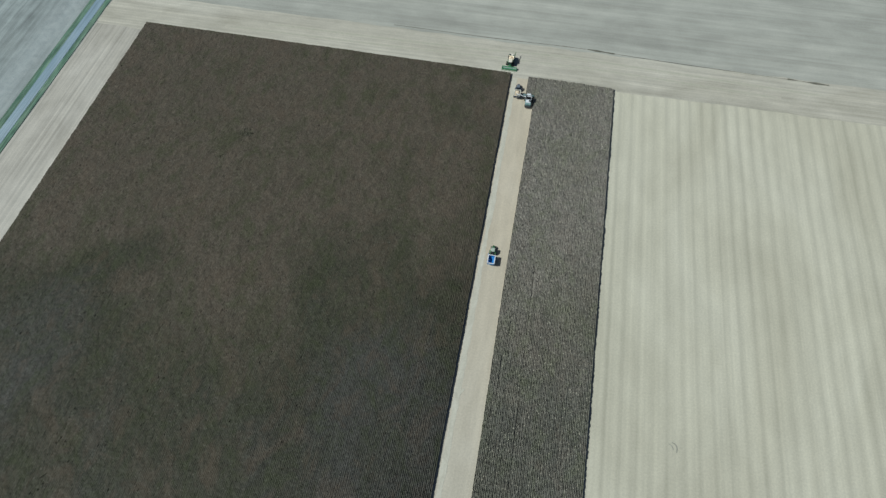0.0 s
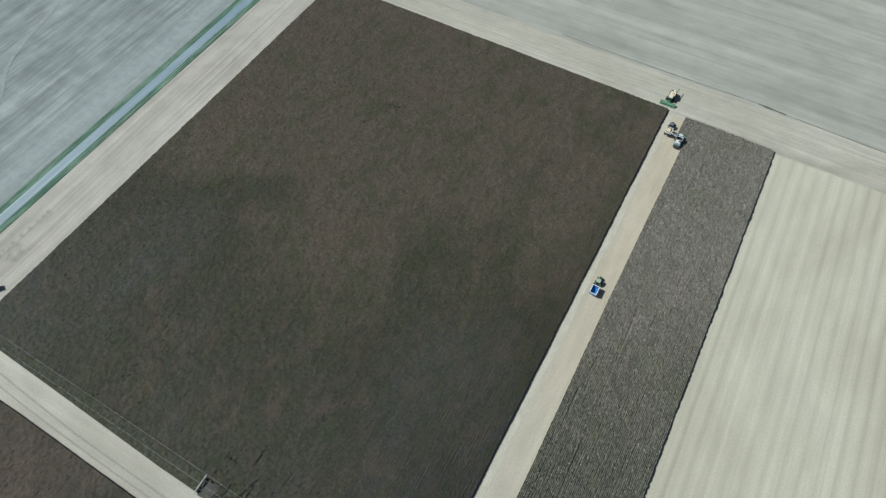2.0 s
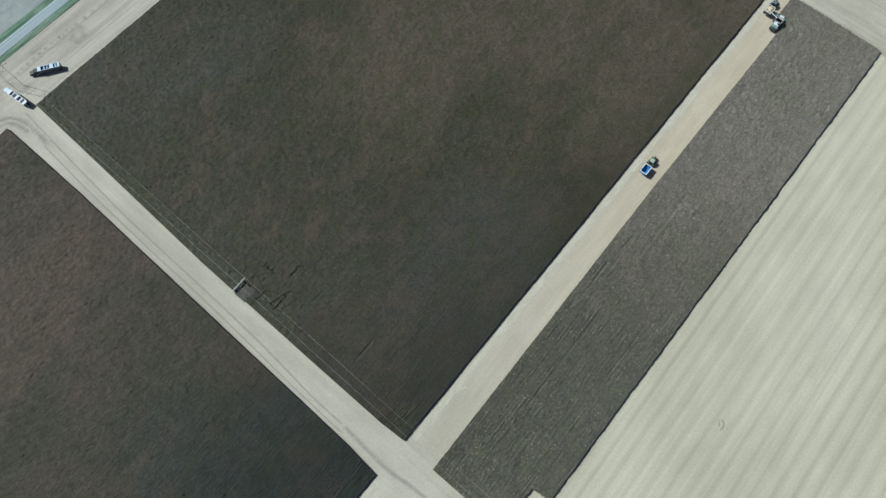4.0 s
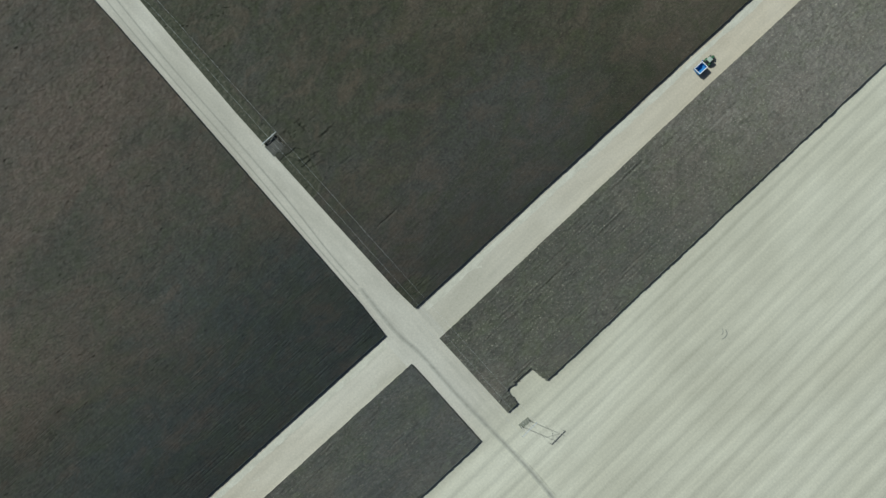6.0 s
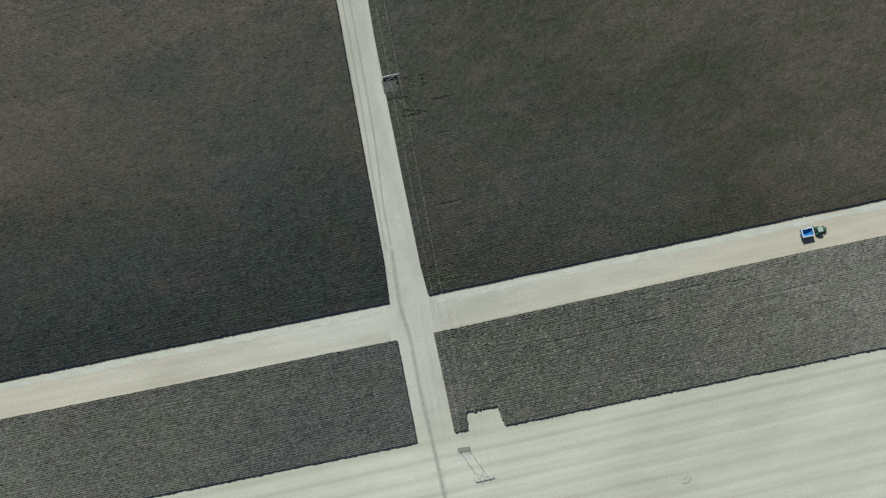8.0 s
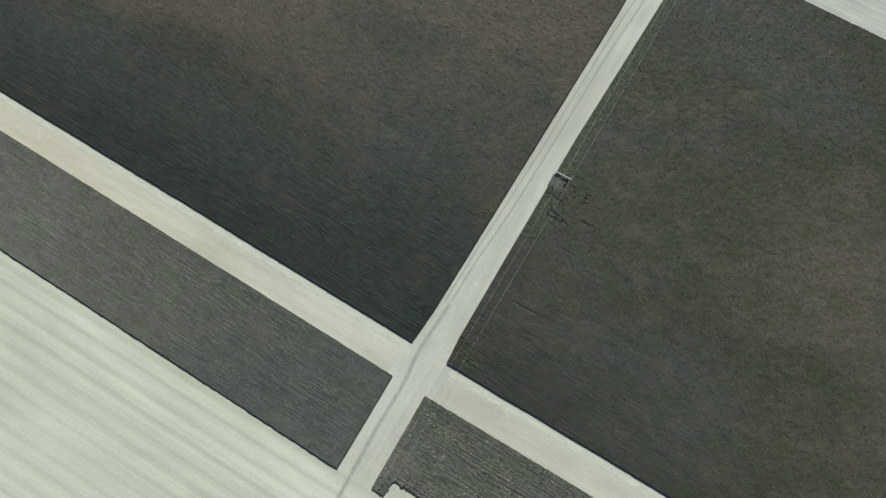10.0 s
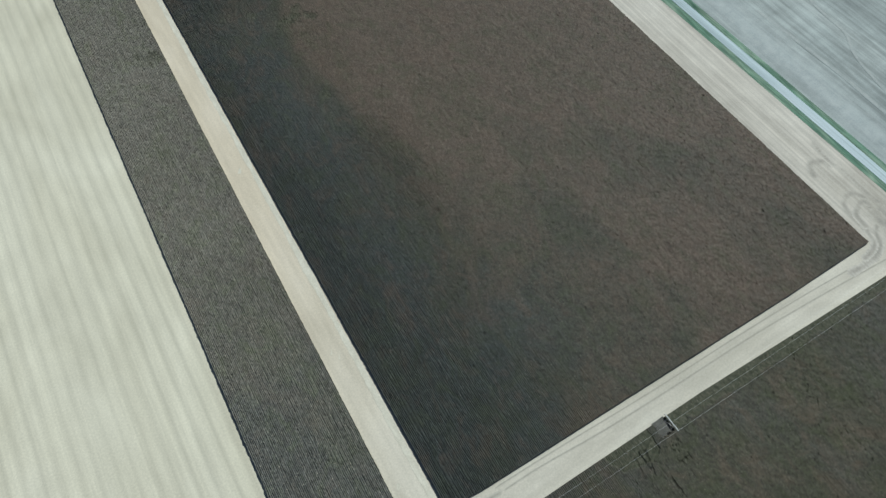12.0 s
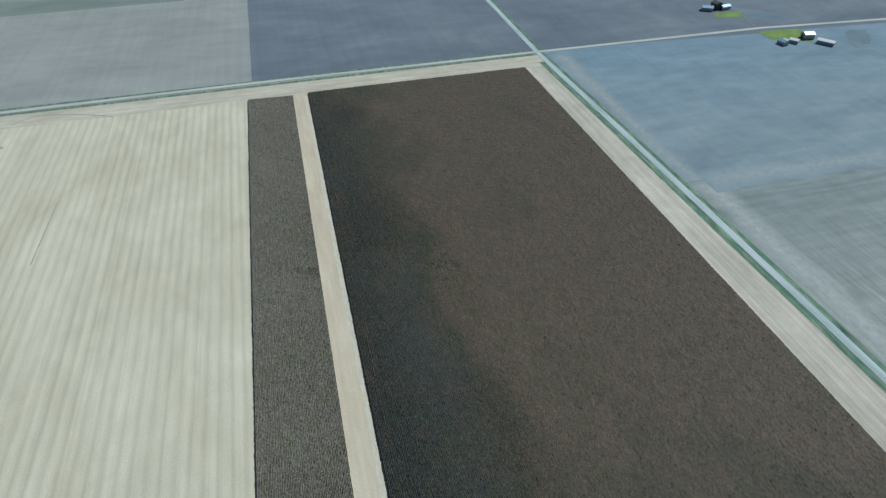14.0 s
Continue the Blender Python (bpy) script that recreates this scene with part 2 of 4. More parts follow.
def crop_material(name, brown, olive, slate, straw, husks=0.2, view_tone=(0.6, 0.5), patches=1.0, gloss=0.12, sheen=0.12):
    """Ripe crop: dry brown leaves, some still olive, grey-green and darker near the crossing, pale husks in specks."""
    mt, nt, b = nodes_of(name, 0.6)
    b.inputs["Specular IOR Level"].default_value = gloss
    b.inputs["Sheen Weight"].default_value, b.inputs["Sheen Roughness"].default_value = sheen, 0.45
    b.inputs["Sheen Tint"].default_value = (0.95, 0.9, 0.82, 1)
    geo = nt.nodes.new("ShaderNodeNewGeometry")
    xyz = nt.nodes.new("ShaderNodeSeparateXYZ")
    nt.links.new(geo.outputs["Position"], xyz.inputs[0])
    # browner towards road and field ends; inwards the shade between rows is painted in
    west = ramped(nt, xyz.outputs["X"], -12, -110, 0.0, view_tone[0])
    ends = ramped(nt, maths(nt, "ABSOLUTE", xyz.outputs["Y"]), 50, 230, 0.0, view_tone[1])
    big = ramped(nt, noise_of(nt, (70, 110, 80), 4.0, 0.55, 0.7), 0.3, 0.7, -0.2, 0.2)
    total = maths(nt, "ADD", maths(nt, "ADD", west, ends), big)
    col = ramp(nt, total, [(0.12, slate), (0.38, olive), (0.64, brown)])
    hue = noise_of(nt, (26, 40, 30), 5.0, 0.62, 0.9)  # greener and rustier patches
    green = tuple(c * k for c, k in zip(olive, (1.04, 1.12, 0.82)))
    rust = tuple(c * k for c, k in zip(brown, (1.1, 0.99, 0.94)))
    col = mixed(nt, col, green, ramp(nt, hue, [(0.34, (0.4 * patches,)), (0.5, (0.0,))]))
    col = mixed(nt, col, rust, ramp(nt, hue, [(0.52, (0.0,)), (0.68, (0.45 * patches,))]))
    mid = noise_of(nt, (4, 6, 6), 5.0, 0.65, 0.6)
    col = mixed(nt, col, ramp(nt, mid, [(0.3, (0.66,)), (0.7, (1.3,))]), 0.6, "MULTIPLY")
    leaf = noise_of(nt, (1.1, 1.4, 1.4), 4.0, 0.65)
    col = mixed(nt, col, ramp(nt, leaf, [(0.36, (0.55,)), (0.64, (1.4,))]), 0.6, "MULTIPLY")
    tint = noise_of(nt, (9, 13, 11), 6.0, 0.7, 0.8)  # groups of plants that stayed green or turned red
    col = mixed(nt, col, tuple(c * k for c, k in zip(olive, (0.98, 1.2, 0.72))), ramp(nt, tint, [(0.36, (0.4 * patches,)), (0.5, (0.0,))]))
    col = mixed(nt, col, tuple(c * k for c, k in zip(brown, (1.07, 0.97, 0.9))), ramp(nt, tint, [(0.52, (0.0,)), (0.66, (0.45 * patches,))]))
    at = nt.nodes.new("ShaderNodeAttribute")
    at.attribute_name = "weedy"
    weeds = ramp(nt, noise_of(nt, (1.2, 1.6, 1.4), 4.0, 0.6), [(0.34, (0.04, 0.044, 0.026)), (0.5, (0.06, 0.062, 0.038)), (0.68, (0.11, 0.105, 0.072))])
    col = mixed(nt, col, weeds, maths(nt, "MULTIPLY", at.outputs["Fac"], 0.75))
    fine = noise_of(nt, (0.7, 0.9, 0.8), 3.0, 0.6)
    col = mixed(nt, col, straw, ramp(nt, fine, [(0.61, (0.0,)), (0.7, (husks,))]))
    nt.links.new(col, b.inputs["Base Color"])
    bumped(nt, b, fine, 0.25, 0.4)
    return mt


STRAW = (0.27, 0.25, 0.2)
M_CROP_NW = crop_material("ripe_crop", (0.091, 0.076, 0.056), (0.051, 0.049, 0.033), (0.063, 0.061, 0.052), STRAW, 0.3, view_tone=(0.22, 0.66))
M_CROP_SW = crop_material("ripe_brown_crop", (0.088, 0.068, 0.051), (0.05, 0.048, 0.036), (0.04, 0.045, 0.042), STRAW, 0.25, view_tone=(0.56, 0.16), patches=0.75)
# strip crop colours: the sunlit row sides put in as a lighter tone
M_CROP_STRIP_N = crop_material("sunlit_dry_grey_crop", (0.195, 0.178, 0.15), (0.148, 0.137, 0.11), (0.118, 0.114, 0.094), (0.53, 0.485, 0.38), 0.8, (0.3, 0.8), 0.6)
M_CROP_STRIP_S = crop_material("sunlit_dry_brown_crop", (0.152, 0.142, 0.118), (0.135, 0.127, 0.105), (0.1, 0.1, 0.09), (0.37, 0.34, 0.26), 0.65, (0.3, 0.8), 0.7)


# ---- mesh helpers ----
def mesh_object(name, bm, material, parent=None, smooth=False):
    me = bpy.data.meshes.new(name)
    bm.normal_update()
    bm.to_mesh(me)
    bm.free()
    if smooth:
        for f in me.polygons:
            f.use_smooth = True
    me.materials.append(material)
    ob = new(name, me)
    if parent:
        ob.parent = parent
    return ob


def part(name, bm, material, parent, label="", smooth=False):
    return tagged(mesh_object(name, bm, material, parent, smooth), label)


def empty(name):
    ob = new(name)
    ob.empty_display_size = 0.5
    return ob


def add_box(bm, x0, x1, y0, y1, z0, z1, top=1.0, bevel=0.0):
    """A box; top scales the upper face about its middle."""
    cx, cy = (x0 + x1) / 2, (y0 + y1) / 2
    tx, ty = top if isinstance(top, tuple) else (top, top)
    vs = [bm.verts.new(p) for p in ((x0, y0, z0), (x1, y0, z0), (x1, y1, z0), (x0, y1, z0))]
    vs += [bm.verts.new((cx + (p[0] - cx) * tx, cy + (p[1] - cy) * ty, z1)) for p in ((x0, y0), (x1, y0), (x1, y1), (x0, y1))]
    fs = [bm.faces.new([vs[i] for i in q]) for q in ((3, 2, 1, 0), (4, 5, 6, 7), (0, 1, 5, 4), (1, 2, 6, 5), (2, 3, 7, 6), (3, 0, 4, 7))]
    if bevel:
        bmesh.ops.bevel(bm, geom=list({e for f in fs for e in f.edges}), offset=bevel, segments=2, affect="EDGES", profile=0.6)
    return bm


def box(x0, x1, y0, y1, z0, z1, top=1.0, bevel=0.0):
    return add_box(bmesh.new(), x0, x1, y0, y1, z0, z1, top, bevel)


def add_rod(bm, a, b, r, seg=10, r2=None):
    a, b = Vector(a), Vector(b)
    d = b - a
    q = d.to_track_quat("Z", "Y").to_matrix().to_4x4()
    bmesh.ops.create_cone(bm, cap_ends=True, segments=seg, radius1=r, radius2=r if r2 is None else r2, depth=d.length,
                          matrix=Matrix.Translation((a + b) / 2) @ q)
    return bm


def rod(a, b, r, seg=10, r2=None):
    return add_rod(bmesh.new(), a, b, r, seg, r2)


def profile(points, x0, x1, bevel=0.0):
    """A side outline in y and z, drawn out from x0 to x1."""
    bm = bmesh.new()
    a = [bm.verts.new((x0, y, z)) for y, z in points]
    b = [bm.verts.new((x1, y, z)) for y, z in points]
    n = len(points)
    bm.faces.new(a)
    bm.faces.new(b[::-1])
    for i in range(n):
        bm.faces.new((a[i], b[i], b[(i + 1) % n], a[(i + 1) % n]))
    bmesh.ops.recalc_face_normals(bm, faces=bm.faces)
    if bevel:
        bmesh.ops.bevel(bm, geom=list(bm.edges), offset=bevel, segments=2, affect="EDGES", profile=0.6)
    return bm


def hopper(w, l, z0, z1, w0, l0, thick=0.08, deep=0.35):
    """An open bin with sloping sides, with an inside and a rim."""
    bm = bmesh.new()

    def ring(hw, hl, z):
        return [bm.verts.new(p) for p in ((-hw, -hl, z), (hw, -hl, z), (hw, hl, z), (-hw, hl, z))]
    zm = z0 + (z1 - z0) * 0.45
    rings = [ring(w0 / 2, l0 / 2, z0), ring(w / 2, l / 2, zm), ring(w / 2, l / 2, z1),
             ring(w / 2 - thick, l / 2 - thick, z1), ring(w / 2 - thick, l / 2 - thick, zm), ring(w0 / 2, l0 / 2, z0 + deep)]
    bm.faces.new(rings[0][::-1])
    bm.faces.new(rings[-1])
    for a, b in zip(rings, rings[1:]):
        for i in range(4):
            bm.faces.new((a[i], a[(i + 1) % 4], b[(i + 1) % 4], b[i]))
    return bm


def wheel(parent, x, y, r, w, m_tyre, m_rim, name="wheel"):
    """A wheel whose axle lies along x: a lugged tyre with a dished rim."""
    ob = part(name, rod((x - w * 0.3, y, r), (x + w * 0.3, y, r), r * 0.34, 14), m_rim, parent)
    bm = bmesh.new()
    prof = [(-0.5, 0.62), (-0.5, 0.93), (-0.36, 1.0), (0.36, 1.0), (0.5, 0.93), (0.5, 0.62)]
    n = 22
    rings = []
    for i in range(n):
        a = 2 * math.pi * i / n
        k = 1.0 if i % 2 else 0.955
        rings.append([bm.verts.new((x + px * w, y + math.cos(a) * r * pr * (k if pr > 0.95 else 1), r + math.sin(a) * r * pr * (k if pr > 0.95 else 1))) for px, pr in prof])
    for i in range(n):
        p, q = rings[i], rings[(i + 1) % n]
        for j in range(len(prof)):
            bm.faces.new((p[j], q[j], q[(j + 1) % len(prof)], p[(j + 1) % len(prof)]))
    bmesh.ops.recalc_face_normals(bm, faces=bm.faces)
    part("tyre", bm, m_tyre, ob, "black lugged rubber tyre")
    bm = bmesh.new()
    for s in (-1, 1):
        add_rod(bm, (x + s * w * 0.22, y, r), (x + s * w * 0.38, y, r), r * 0.64, 18, r * 0.55)
    part("rim", bm, m_rim, ob)
    return ob


def place(ob, x, y, z=0.0, turn=0.0):
    ob.matrix_basis = pose(x, y, z, 0, 0, turn)
    return ob


# ---- ground, fields and roads ----
def sheet(name, corners, z, material, label, category="field", n=24, wobble=0.0, relief=0.03, kind="structure"):
    """A piece of ground over four corners (given round), with a faint relief and uneven edges."""
    bm = bmesh.new()
    c = [Vector((*p, 0)) for p in corners]
    grid = []
    for i in range(n + 1):
        row = []
        for j in range(n + 1):
            u, v = i / n, j / n
            p = c[0].lerp(c[1], u).lerp(c[3].lerp(c[2], u), v)
            edge = i in (0, n) or j in (0, n)
            k = noise.noise((p.x * 0.05, p.y * 0.05, 3.1))
            if edge and wobble:
                p = p + Vector((noise.noise((p.x * 0.11, p.y * 0.11, 7.7)), noise.noise((p.x * 0.11, p.y * 0.11, 1.3)), 0)) * wobble
            row.append(bm.verts.new((p.x, p.y, z + (0 if edge else (k + 0.5) * relief))))
        grid.append(row)
    for i in range(n):
        for j in range(n):
            bm.faces.new((grid[i][j], grid[i + 1][j], grid[i + 1][j + 1], grid[i][j + 1]))
    bmesh.ops.recalc_face_normals(bm, faces=bm.faces)
    if bm.faces[0].normal.z < 0:
        bmesh.ops.reverse_faces(bm, faces=bm.faces)
    return tagged(mesh_object(name, bm, material), label, category, kind=kind)


def band(name, line, widths, z, material, label, category, kind="structure", crown=0.0, parent=None, skirt=0.3):
    """A strip along a line of points, with a width at each point."""
    bm = bmesh.new()
    pts = [Vector((*p, 0)) for p in line]
    rows = []
    for i, p in enumerate(pts):
        d = (pts[min(i + 1, len(pts) - 1)] - pts[max(i - 1, 0)]).normalized()
        s = Vector((-d.y, d.x, 0))
        w = widths[i] if isinstance(widths, (list, tuple)) else widths
        rows.append([bm.verts.new((p + s * (w * k)) + Vector((0, 0, h))) for k, h in ((-0.5, z - skirt), (-0.47, z), (0, z + crown), (0.47, z), (0.5, z - skirt))])
    for a, b in zip(rows, rows[1:]):
        for j in range(4):
            bm.faces.new((a[j], a[j + 1], b[j + 1], b[j]))
    bmesh.ops.recalc_face_normals(bm, faces=bm.faces)
    if bm.faces[1].normal.z < 0:
        bmesh.ops.reverse_faces(bm, faces=bm.faces)
    ob = mesh_object(name, bm, material, parent)
    worn = np.zeros((len(pts), 5), np.float32)
    worn[1:-1, 2] = 1.0
    ob.data.attributes.new("worn", "FLOAT", "POINT").data.foreach_set("value", worn.ravel())
    return tagged(ob, label, category, kind=kind)


def straight(a, b, n):
    return [(a[0] + (b[0] - a[0]) * i / n, a[1] + (b[1] - a[1]) * i / n) for i in range(n + 1)]


sheet("ground", [(-4000, -4000), (4000, -4000), (4000, 4000), (-4000, 4000)], -0.12, M_BASE, "open flat grey-brown farmland reaching to the horizon", "ground", 60, 0, 0.0)
sheet("field_east", [P(4, -234), P(420, -226), P(420, 121), P(4, 121)], 0.0, M_STUBBLE, "pale harvested stubble field with long driving stripes", n=60)
sheet("field_north", [P(-101, 121.6), P(420, 118), P(420, 420), P(-101, 420)], 0.02, M_GREY_N, "grey harvested field with faint crosswise tillage streaks", n=50, wobble=1.5)
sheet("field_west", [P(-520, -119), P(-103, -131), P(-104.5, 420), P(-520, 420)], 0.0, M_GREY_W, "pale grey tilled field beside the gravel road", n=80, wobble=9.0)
sheet("field_west_far", [P(-520, -238), P(-101, -238), P(-103, -120), P(-520, -110)], -0.03, M_HAZED_W, "smooth tilled field in front of the farmsteads, tinted blue-grey with haze", n=40, wobble=0.0)
sheet("field_south_dark", [P(-102, -560), P(15, -560), P(17, -238), P(-100.6, -238)], 0.0, M_DARK_S, "dark grey tilled field beyond the cross road", n=30, wobble=0.8)
sheet("field_south_pale", [P(15, -560), P(420, -560), P(420, -232), P(17, -238)], 0.0, M_PALE_S, "light grey tilled field beyond the cross road", n=30, wobble=0.8)
sheet("field_south_far", [P(46, -366), P(300, -390), P(300, -345), P(48, -352)], 0.03, M_FAR_GREEN, "narrow green-grey field in the far distance", n=20, wobble=0.8)
sheet("field_south_west", [P(-520, -560), P(-106, -560), P(-101, -238), P(-520, -212)], 0.0, M_DARK_S, "dark grey tilled field with a farmstead at its edge", n=30, wobble=0.8)
ys = range(-365, 1180, 12)
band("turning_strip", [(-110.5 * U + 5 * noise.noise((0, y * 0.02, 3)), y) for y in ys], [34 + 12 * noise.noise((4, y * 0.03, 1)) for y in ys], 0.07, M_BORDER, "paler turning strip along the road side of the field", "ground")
ys = range(-655, -340, 12)
band("turning_strip", [(-108.3 * U + 5 * noise.noise((0, y * 0.02, 3)), y) for y in ys], [26 + 9 * noise.noise((4, y * 0.03, 1)) for y in ys], 0.055, M_BORDER_S, "slightly paler turning strip beside the road verge", "ground")
xs = range(-1450, -300, 12)
band("turning_strip", [(x, -129.5 * U - (x + 113 * U) * 0.03 + 5 * noise.noise((x * 0.02, 0, 3))) for x in xs], [34 + 14 * noise.noise((x * 0.03, 4, 1)) for x in xs], 0.09, M_BORDER_S, "paler turning strip between two tilled fields", "ground")
sheet("headland_west", [P(-101.2, -234), P(-88.0, -234), P(-88.0, 121.5), P(-101.2, 121.5)], 0.04, M_HEAD_NS, "pale harvested headland between crop and road verge", "ground", 50, 0.5)
sheet("headland_north", [P(-101.2, 110.5), P(160, 110.5), P(160, 121.5), P(-101.2, 122.5)], 0.08, M_HEAD_EW, "pale harvested headland with tracks along the field end", "ground", 50, 1.6)
sheet("headland_south", [P(-101.2, -234.2), P(160, -233), P(160, -221.5), P(-101.2, -222.5)], 0.08, M_HEAD_EW, "pale harvested headland in front of the cross road", "ground", 50, 0.8)
sheet("lane_north_south", [P(-4.5, -225), P(4, -225), P(6.4, 113), P(-0.8, 113)], 0.06, M_LANE, "freshly harvested tan lane between standing crop", "lane", 60)
sheet("lane_east_west", [P(-92, -5.6), P(27, -7.5), P(27, 0.7), P(-92, 3.0)], 0.1, M_DIRT, "pale bare dirt lane crossing the crop fields", "lane", 50)

# roads and verges
def polyline(points, step=14.0):
    out = []
    for a, c in zip(points, points[1:]):
        k = max(1, int(math.dist(a, c) / step))
        out += straight(a, c, k)[:-1]
    return out + [points[-1]]


def bend(points, n=8):
    """A smooth curve through points."""
    out = []
    pts = [Vector((*p, 0)) for p in points]
    for i in range(len(pts) - 1):
        p0, p1, p2, p3 = pts[max(i - 1, 0)], pts[i], pts[i + 1], pts[min(i + 2, len(pts) - 1)]
        for k in range(n):
            t = k / n
            q = 0.5 * (2 * p1 + (p2 - p0) * t + (2 * p0 - 5 * p1 + 4 * p2 - p3) * t * t + (3 * p1 - p0 - 3 * p2 + p3) * t ** 3)
            out.append((q.x, q.y))
    return out + [points[-1]]


W_ROAD = polyline([P(-104, 420), P(-104, 118), P(-103.7, 0), P(-103.1, -70), P(-102.3, -130), P(-101.7, -180), P(-100.6, -237), P(-102.7, -311), P(-108, -560)])
band("verge_grass", [(x - 4.6, y) for x, y in W_ROAD], 6.0, 0.12, M_GRASS, "green grass verge along the gravel road", "verge")
north_half = [(x + 5.0, y) for x, y in W_ROAD if y > 1.4 * U] + [(-103.7 * U + 5.0, 1.4 * U)]
south_half = [(-103.7 * U + 5.0, -1.3 * U)] + [(x + 5.0 + min(-y, 300) / 300 * 1.4, y) for x, y in W_ROAD if -230 * U < y < -1.3 * U]
band("verge_grass", north_half, 3.8, 0.12, M_GRASS, "green grass verge between road and headland", "verge")
band("verge_grass", south_half, [4.4 + min(-y, 300) / 300 * 2.6 for _, y in south_half], 0.12, M_GRASS, "green grass verge between road and headland", "verge")
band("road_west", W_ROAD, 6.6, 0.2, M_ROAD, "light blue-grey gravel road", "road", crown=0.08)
band("driveway", straight(P(-102.6, 0), P(-99.6, 0.1), 4), [6.5, 7, 7.5, 8.5, 10], 0.17, M_HEAD_NS, "pale dirt field entrance over the verge", "driveway")
band("verge_grass", straight(P(-98.5, -235.4), P(420, -229), 40), 5.0, 0.12, M_GRASS, "green grass verge along the cross road", "verge")
band("verge_grass", straight(P(-97.5, -239.8), P(420, -235), 40), 3.6, 0.12, M_GRASS, "green grass verge along the cross road", "verge")
band("road_south", polyline([P(-520, -212), P(-275, -231.5), P(-210, -237.0), P(-104, -237.6), P(17, -237.2), P(110, -235.2), P(420, -231.8)]), 6.0, 0.22, M_ROAD_EW, "narrow pale gravel cross road", "road", crown=0.08)

# pale chaff left along the cut edges
def chaff(points, w, z=0.12):
    line = polyline([P(*p) for p in points], 2.5)
    ws = [max(0.1, w * (0.75 + 1.1 * noise.noise((x * 0.2, y * 0.2, 5.0)))) for x, y in line]
    return tagged(band("chaff_strip", line, ws, z, M_CHAFF, "pale strip of chaff along the cut crop edge", "chaff"), kind="stuff")


for cx, cy, s in ((2.4, -36.2, 1.8), (3.2, -37.4, 1.2), (1.8, 12, 1.2), (1.9, -80, 1.6), (4.2, -13, 1.3), (1.6, 36, 1.2)):
    chaff([(cx - 0.2, cy - 0.35 * s), (cx, cy), (cx + 0.3, cy + 0.35 * s)], s, 0.13)

def edge_strip(a, b, w, z=0.115):
    """A long pale strip of chaff beside a cut edge, thin in places."""
    line = polyline([P(*a), P(*b)], 2.5)
    ws = [max(0.2, w * (1.0 + 0.5 * noise.noise((x * 0.03, y * 0.03, 8.0)) + 0.5 * noise.noise((x * 0.25, y * 0.25, 5.0)))) for x, y in line]
    return tagged(band("chaff_strip", line, ws, z, M_CHAFF, "long pale strip of chaff along the cut crop edge", "chaff", skirt=0.03), kind="stuff")


edge_strip((0.85, 1.0), (1.1, 110.5), 2.8)
edge_strip((-2.05, -220), (0.7, -7.0), 2.8)

# wheel tracks and worn patches
track_count = [0]


def scuff(points, w, label, z):
    """A soft-edged patch of driven soil along a curve: a fine grid that fades out away from the curve."""
    line = np.array(bend([P(*p) for p in points]))
    wide = np.linspace(w[0], w[1], len(line))
    step, lo, hi = 0.6, line.min(0) - max(w), line.max(0) + max(w)
    xs, ys = np.arange(lo[0], hi[0], step), np.arange(lo[1], hi[1], step)
    gx, gy = np.meshgrid(xs, ys, indexing="ij")
    d = np.min(np.hypot(gx[..., None] - line[:, 0], gy[..., None] - line[:, 1]) / wide, axis=2)
    worn = np.clip(1.3 - 1.8 * d, 0, 1) * np.array([[0.8 + 0.7 * noise.noise((x * 0.3, y * 0.3, 4.4)) for y in ys] for x in xs]).clip(0, 1)
    idx = np.arange(gx.size).reshape(gx.shape)
    quads = np.stack([idx[:-1, :-1], idx[1:, :-1], idx[1:, 1:], idx[:-1, 1:]], -1).reshape(-1, 4)
    quads = quads[(worn.ravel()[quads] > 0).any(1)]
    me = bpy.data.meshes.new("wheel_track")
    me.from_pydata(np.stack([gx, gy, gx * 0 + z], -1).reshape(-1, 3).tolist(), [], quads.tolist())
    me.attributes.new("worn", "FLOAT", "POINT").data.foreach_set("value", worn.astype(np.float32).ravel())
    me.materials.append(M_YARD)
    return tagged(new("wheel_track", me), label, "track", kind="structure")


def track(points, w, label, material=None, z=0.13):
    track_count[0] += 1
    if material is M_YARD:
        return scuff(points, w, label, z + 0.004 * track_count[0])
    z = 0.081 + 0.004 * (track_count[0] % 6) if material is M_PALE_TRACK else z + 0.004 * track_count[0]
    return band("wheel_track", bend([P(*p) for p in points]), w, z, material or M_TRACK, label, "track", skirt=0.08)


track([(-90, -0.6), (-82, -1.2), (-70, -2.0), (-58, -2.6), (-42, -2.9), (-28, -3.3), (-16, -4.1), (-9, -4.2)], 1.3, "dark wheel track worn along the pale dirt lane")
track([(-9, -4.2), (0, -4.7), (6, -4.2), (14, -4.3), (24, -4.0), (31, -3.9), (37, -4.2)], 3.0, "dark wheel track worn across the lanes to the stubble")
track([(-84, -2.6), (-70, -3.4), (-55, -3.9), (-38, -4.2), (-20, -4.9), (-8, -5.2)], 1.1, "faint second wheel track along the pale dirt lane")
SCUFF_HEAD = "curved dark tyre scuff on the headland"
track([(-92.4, -20.3), (-92.8, -21.6), (-93.8, -22.5), (-95.1, -22.4), (-96.3, -21.7), (-96.9, -20.6)], [3.2, 3.6], SCUFF_HEAD, M_YARD, 0.07)
track([(-98.2, -26), (-97.5, -21.2), (-98.1, -17.5), (-97.8, -12.1), (-98.2, -9.0)], [2.2, 2.2], SCUFF_HEAD, M_YARD, 0.07)
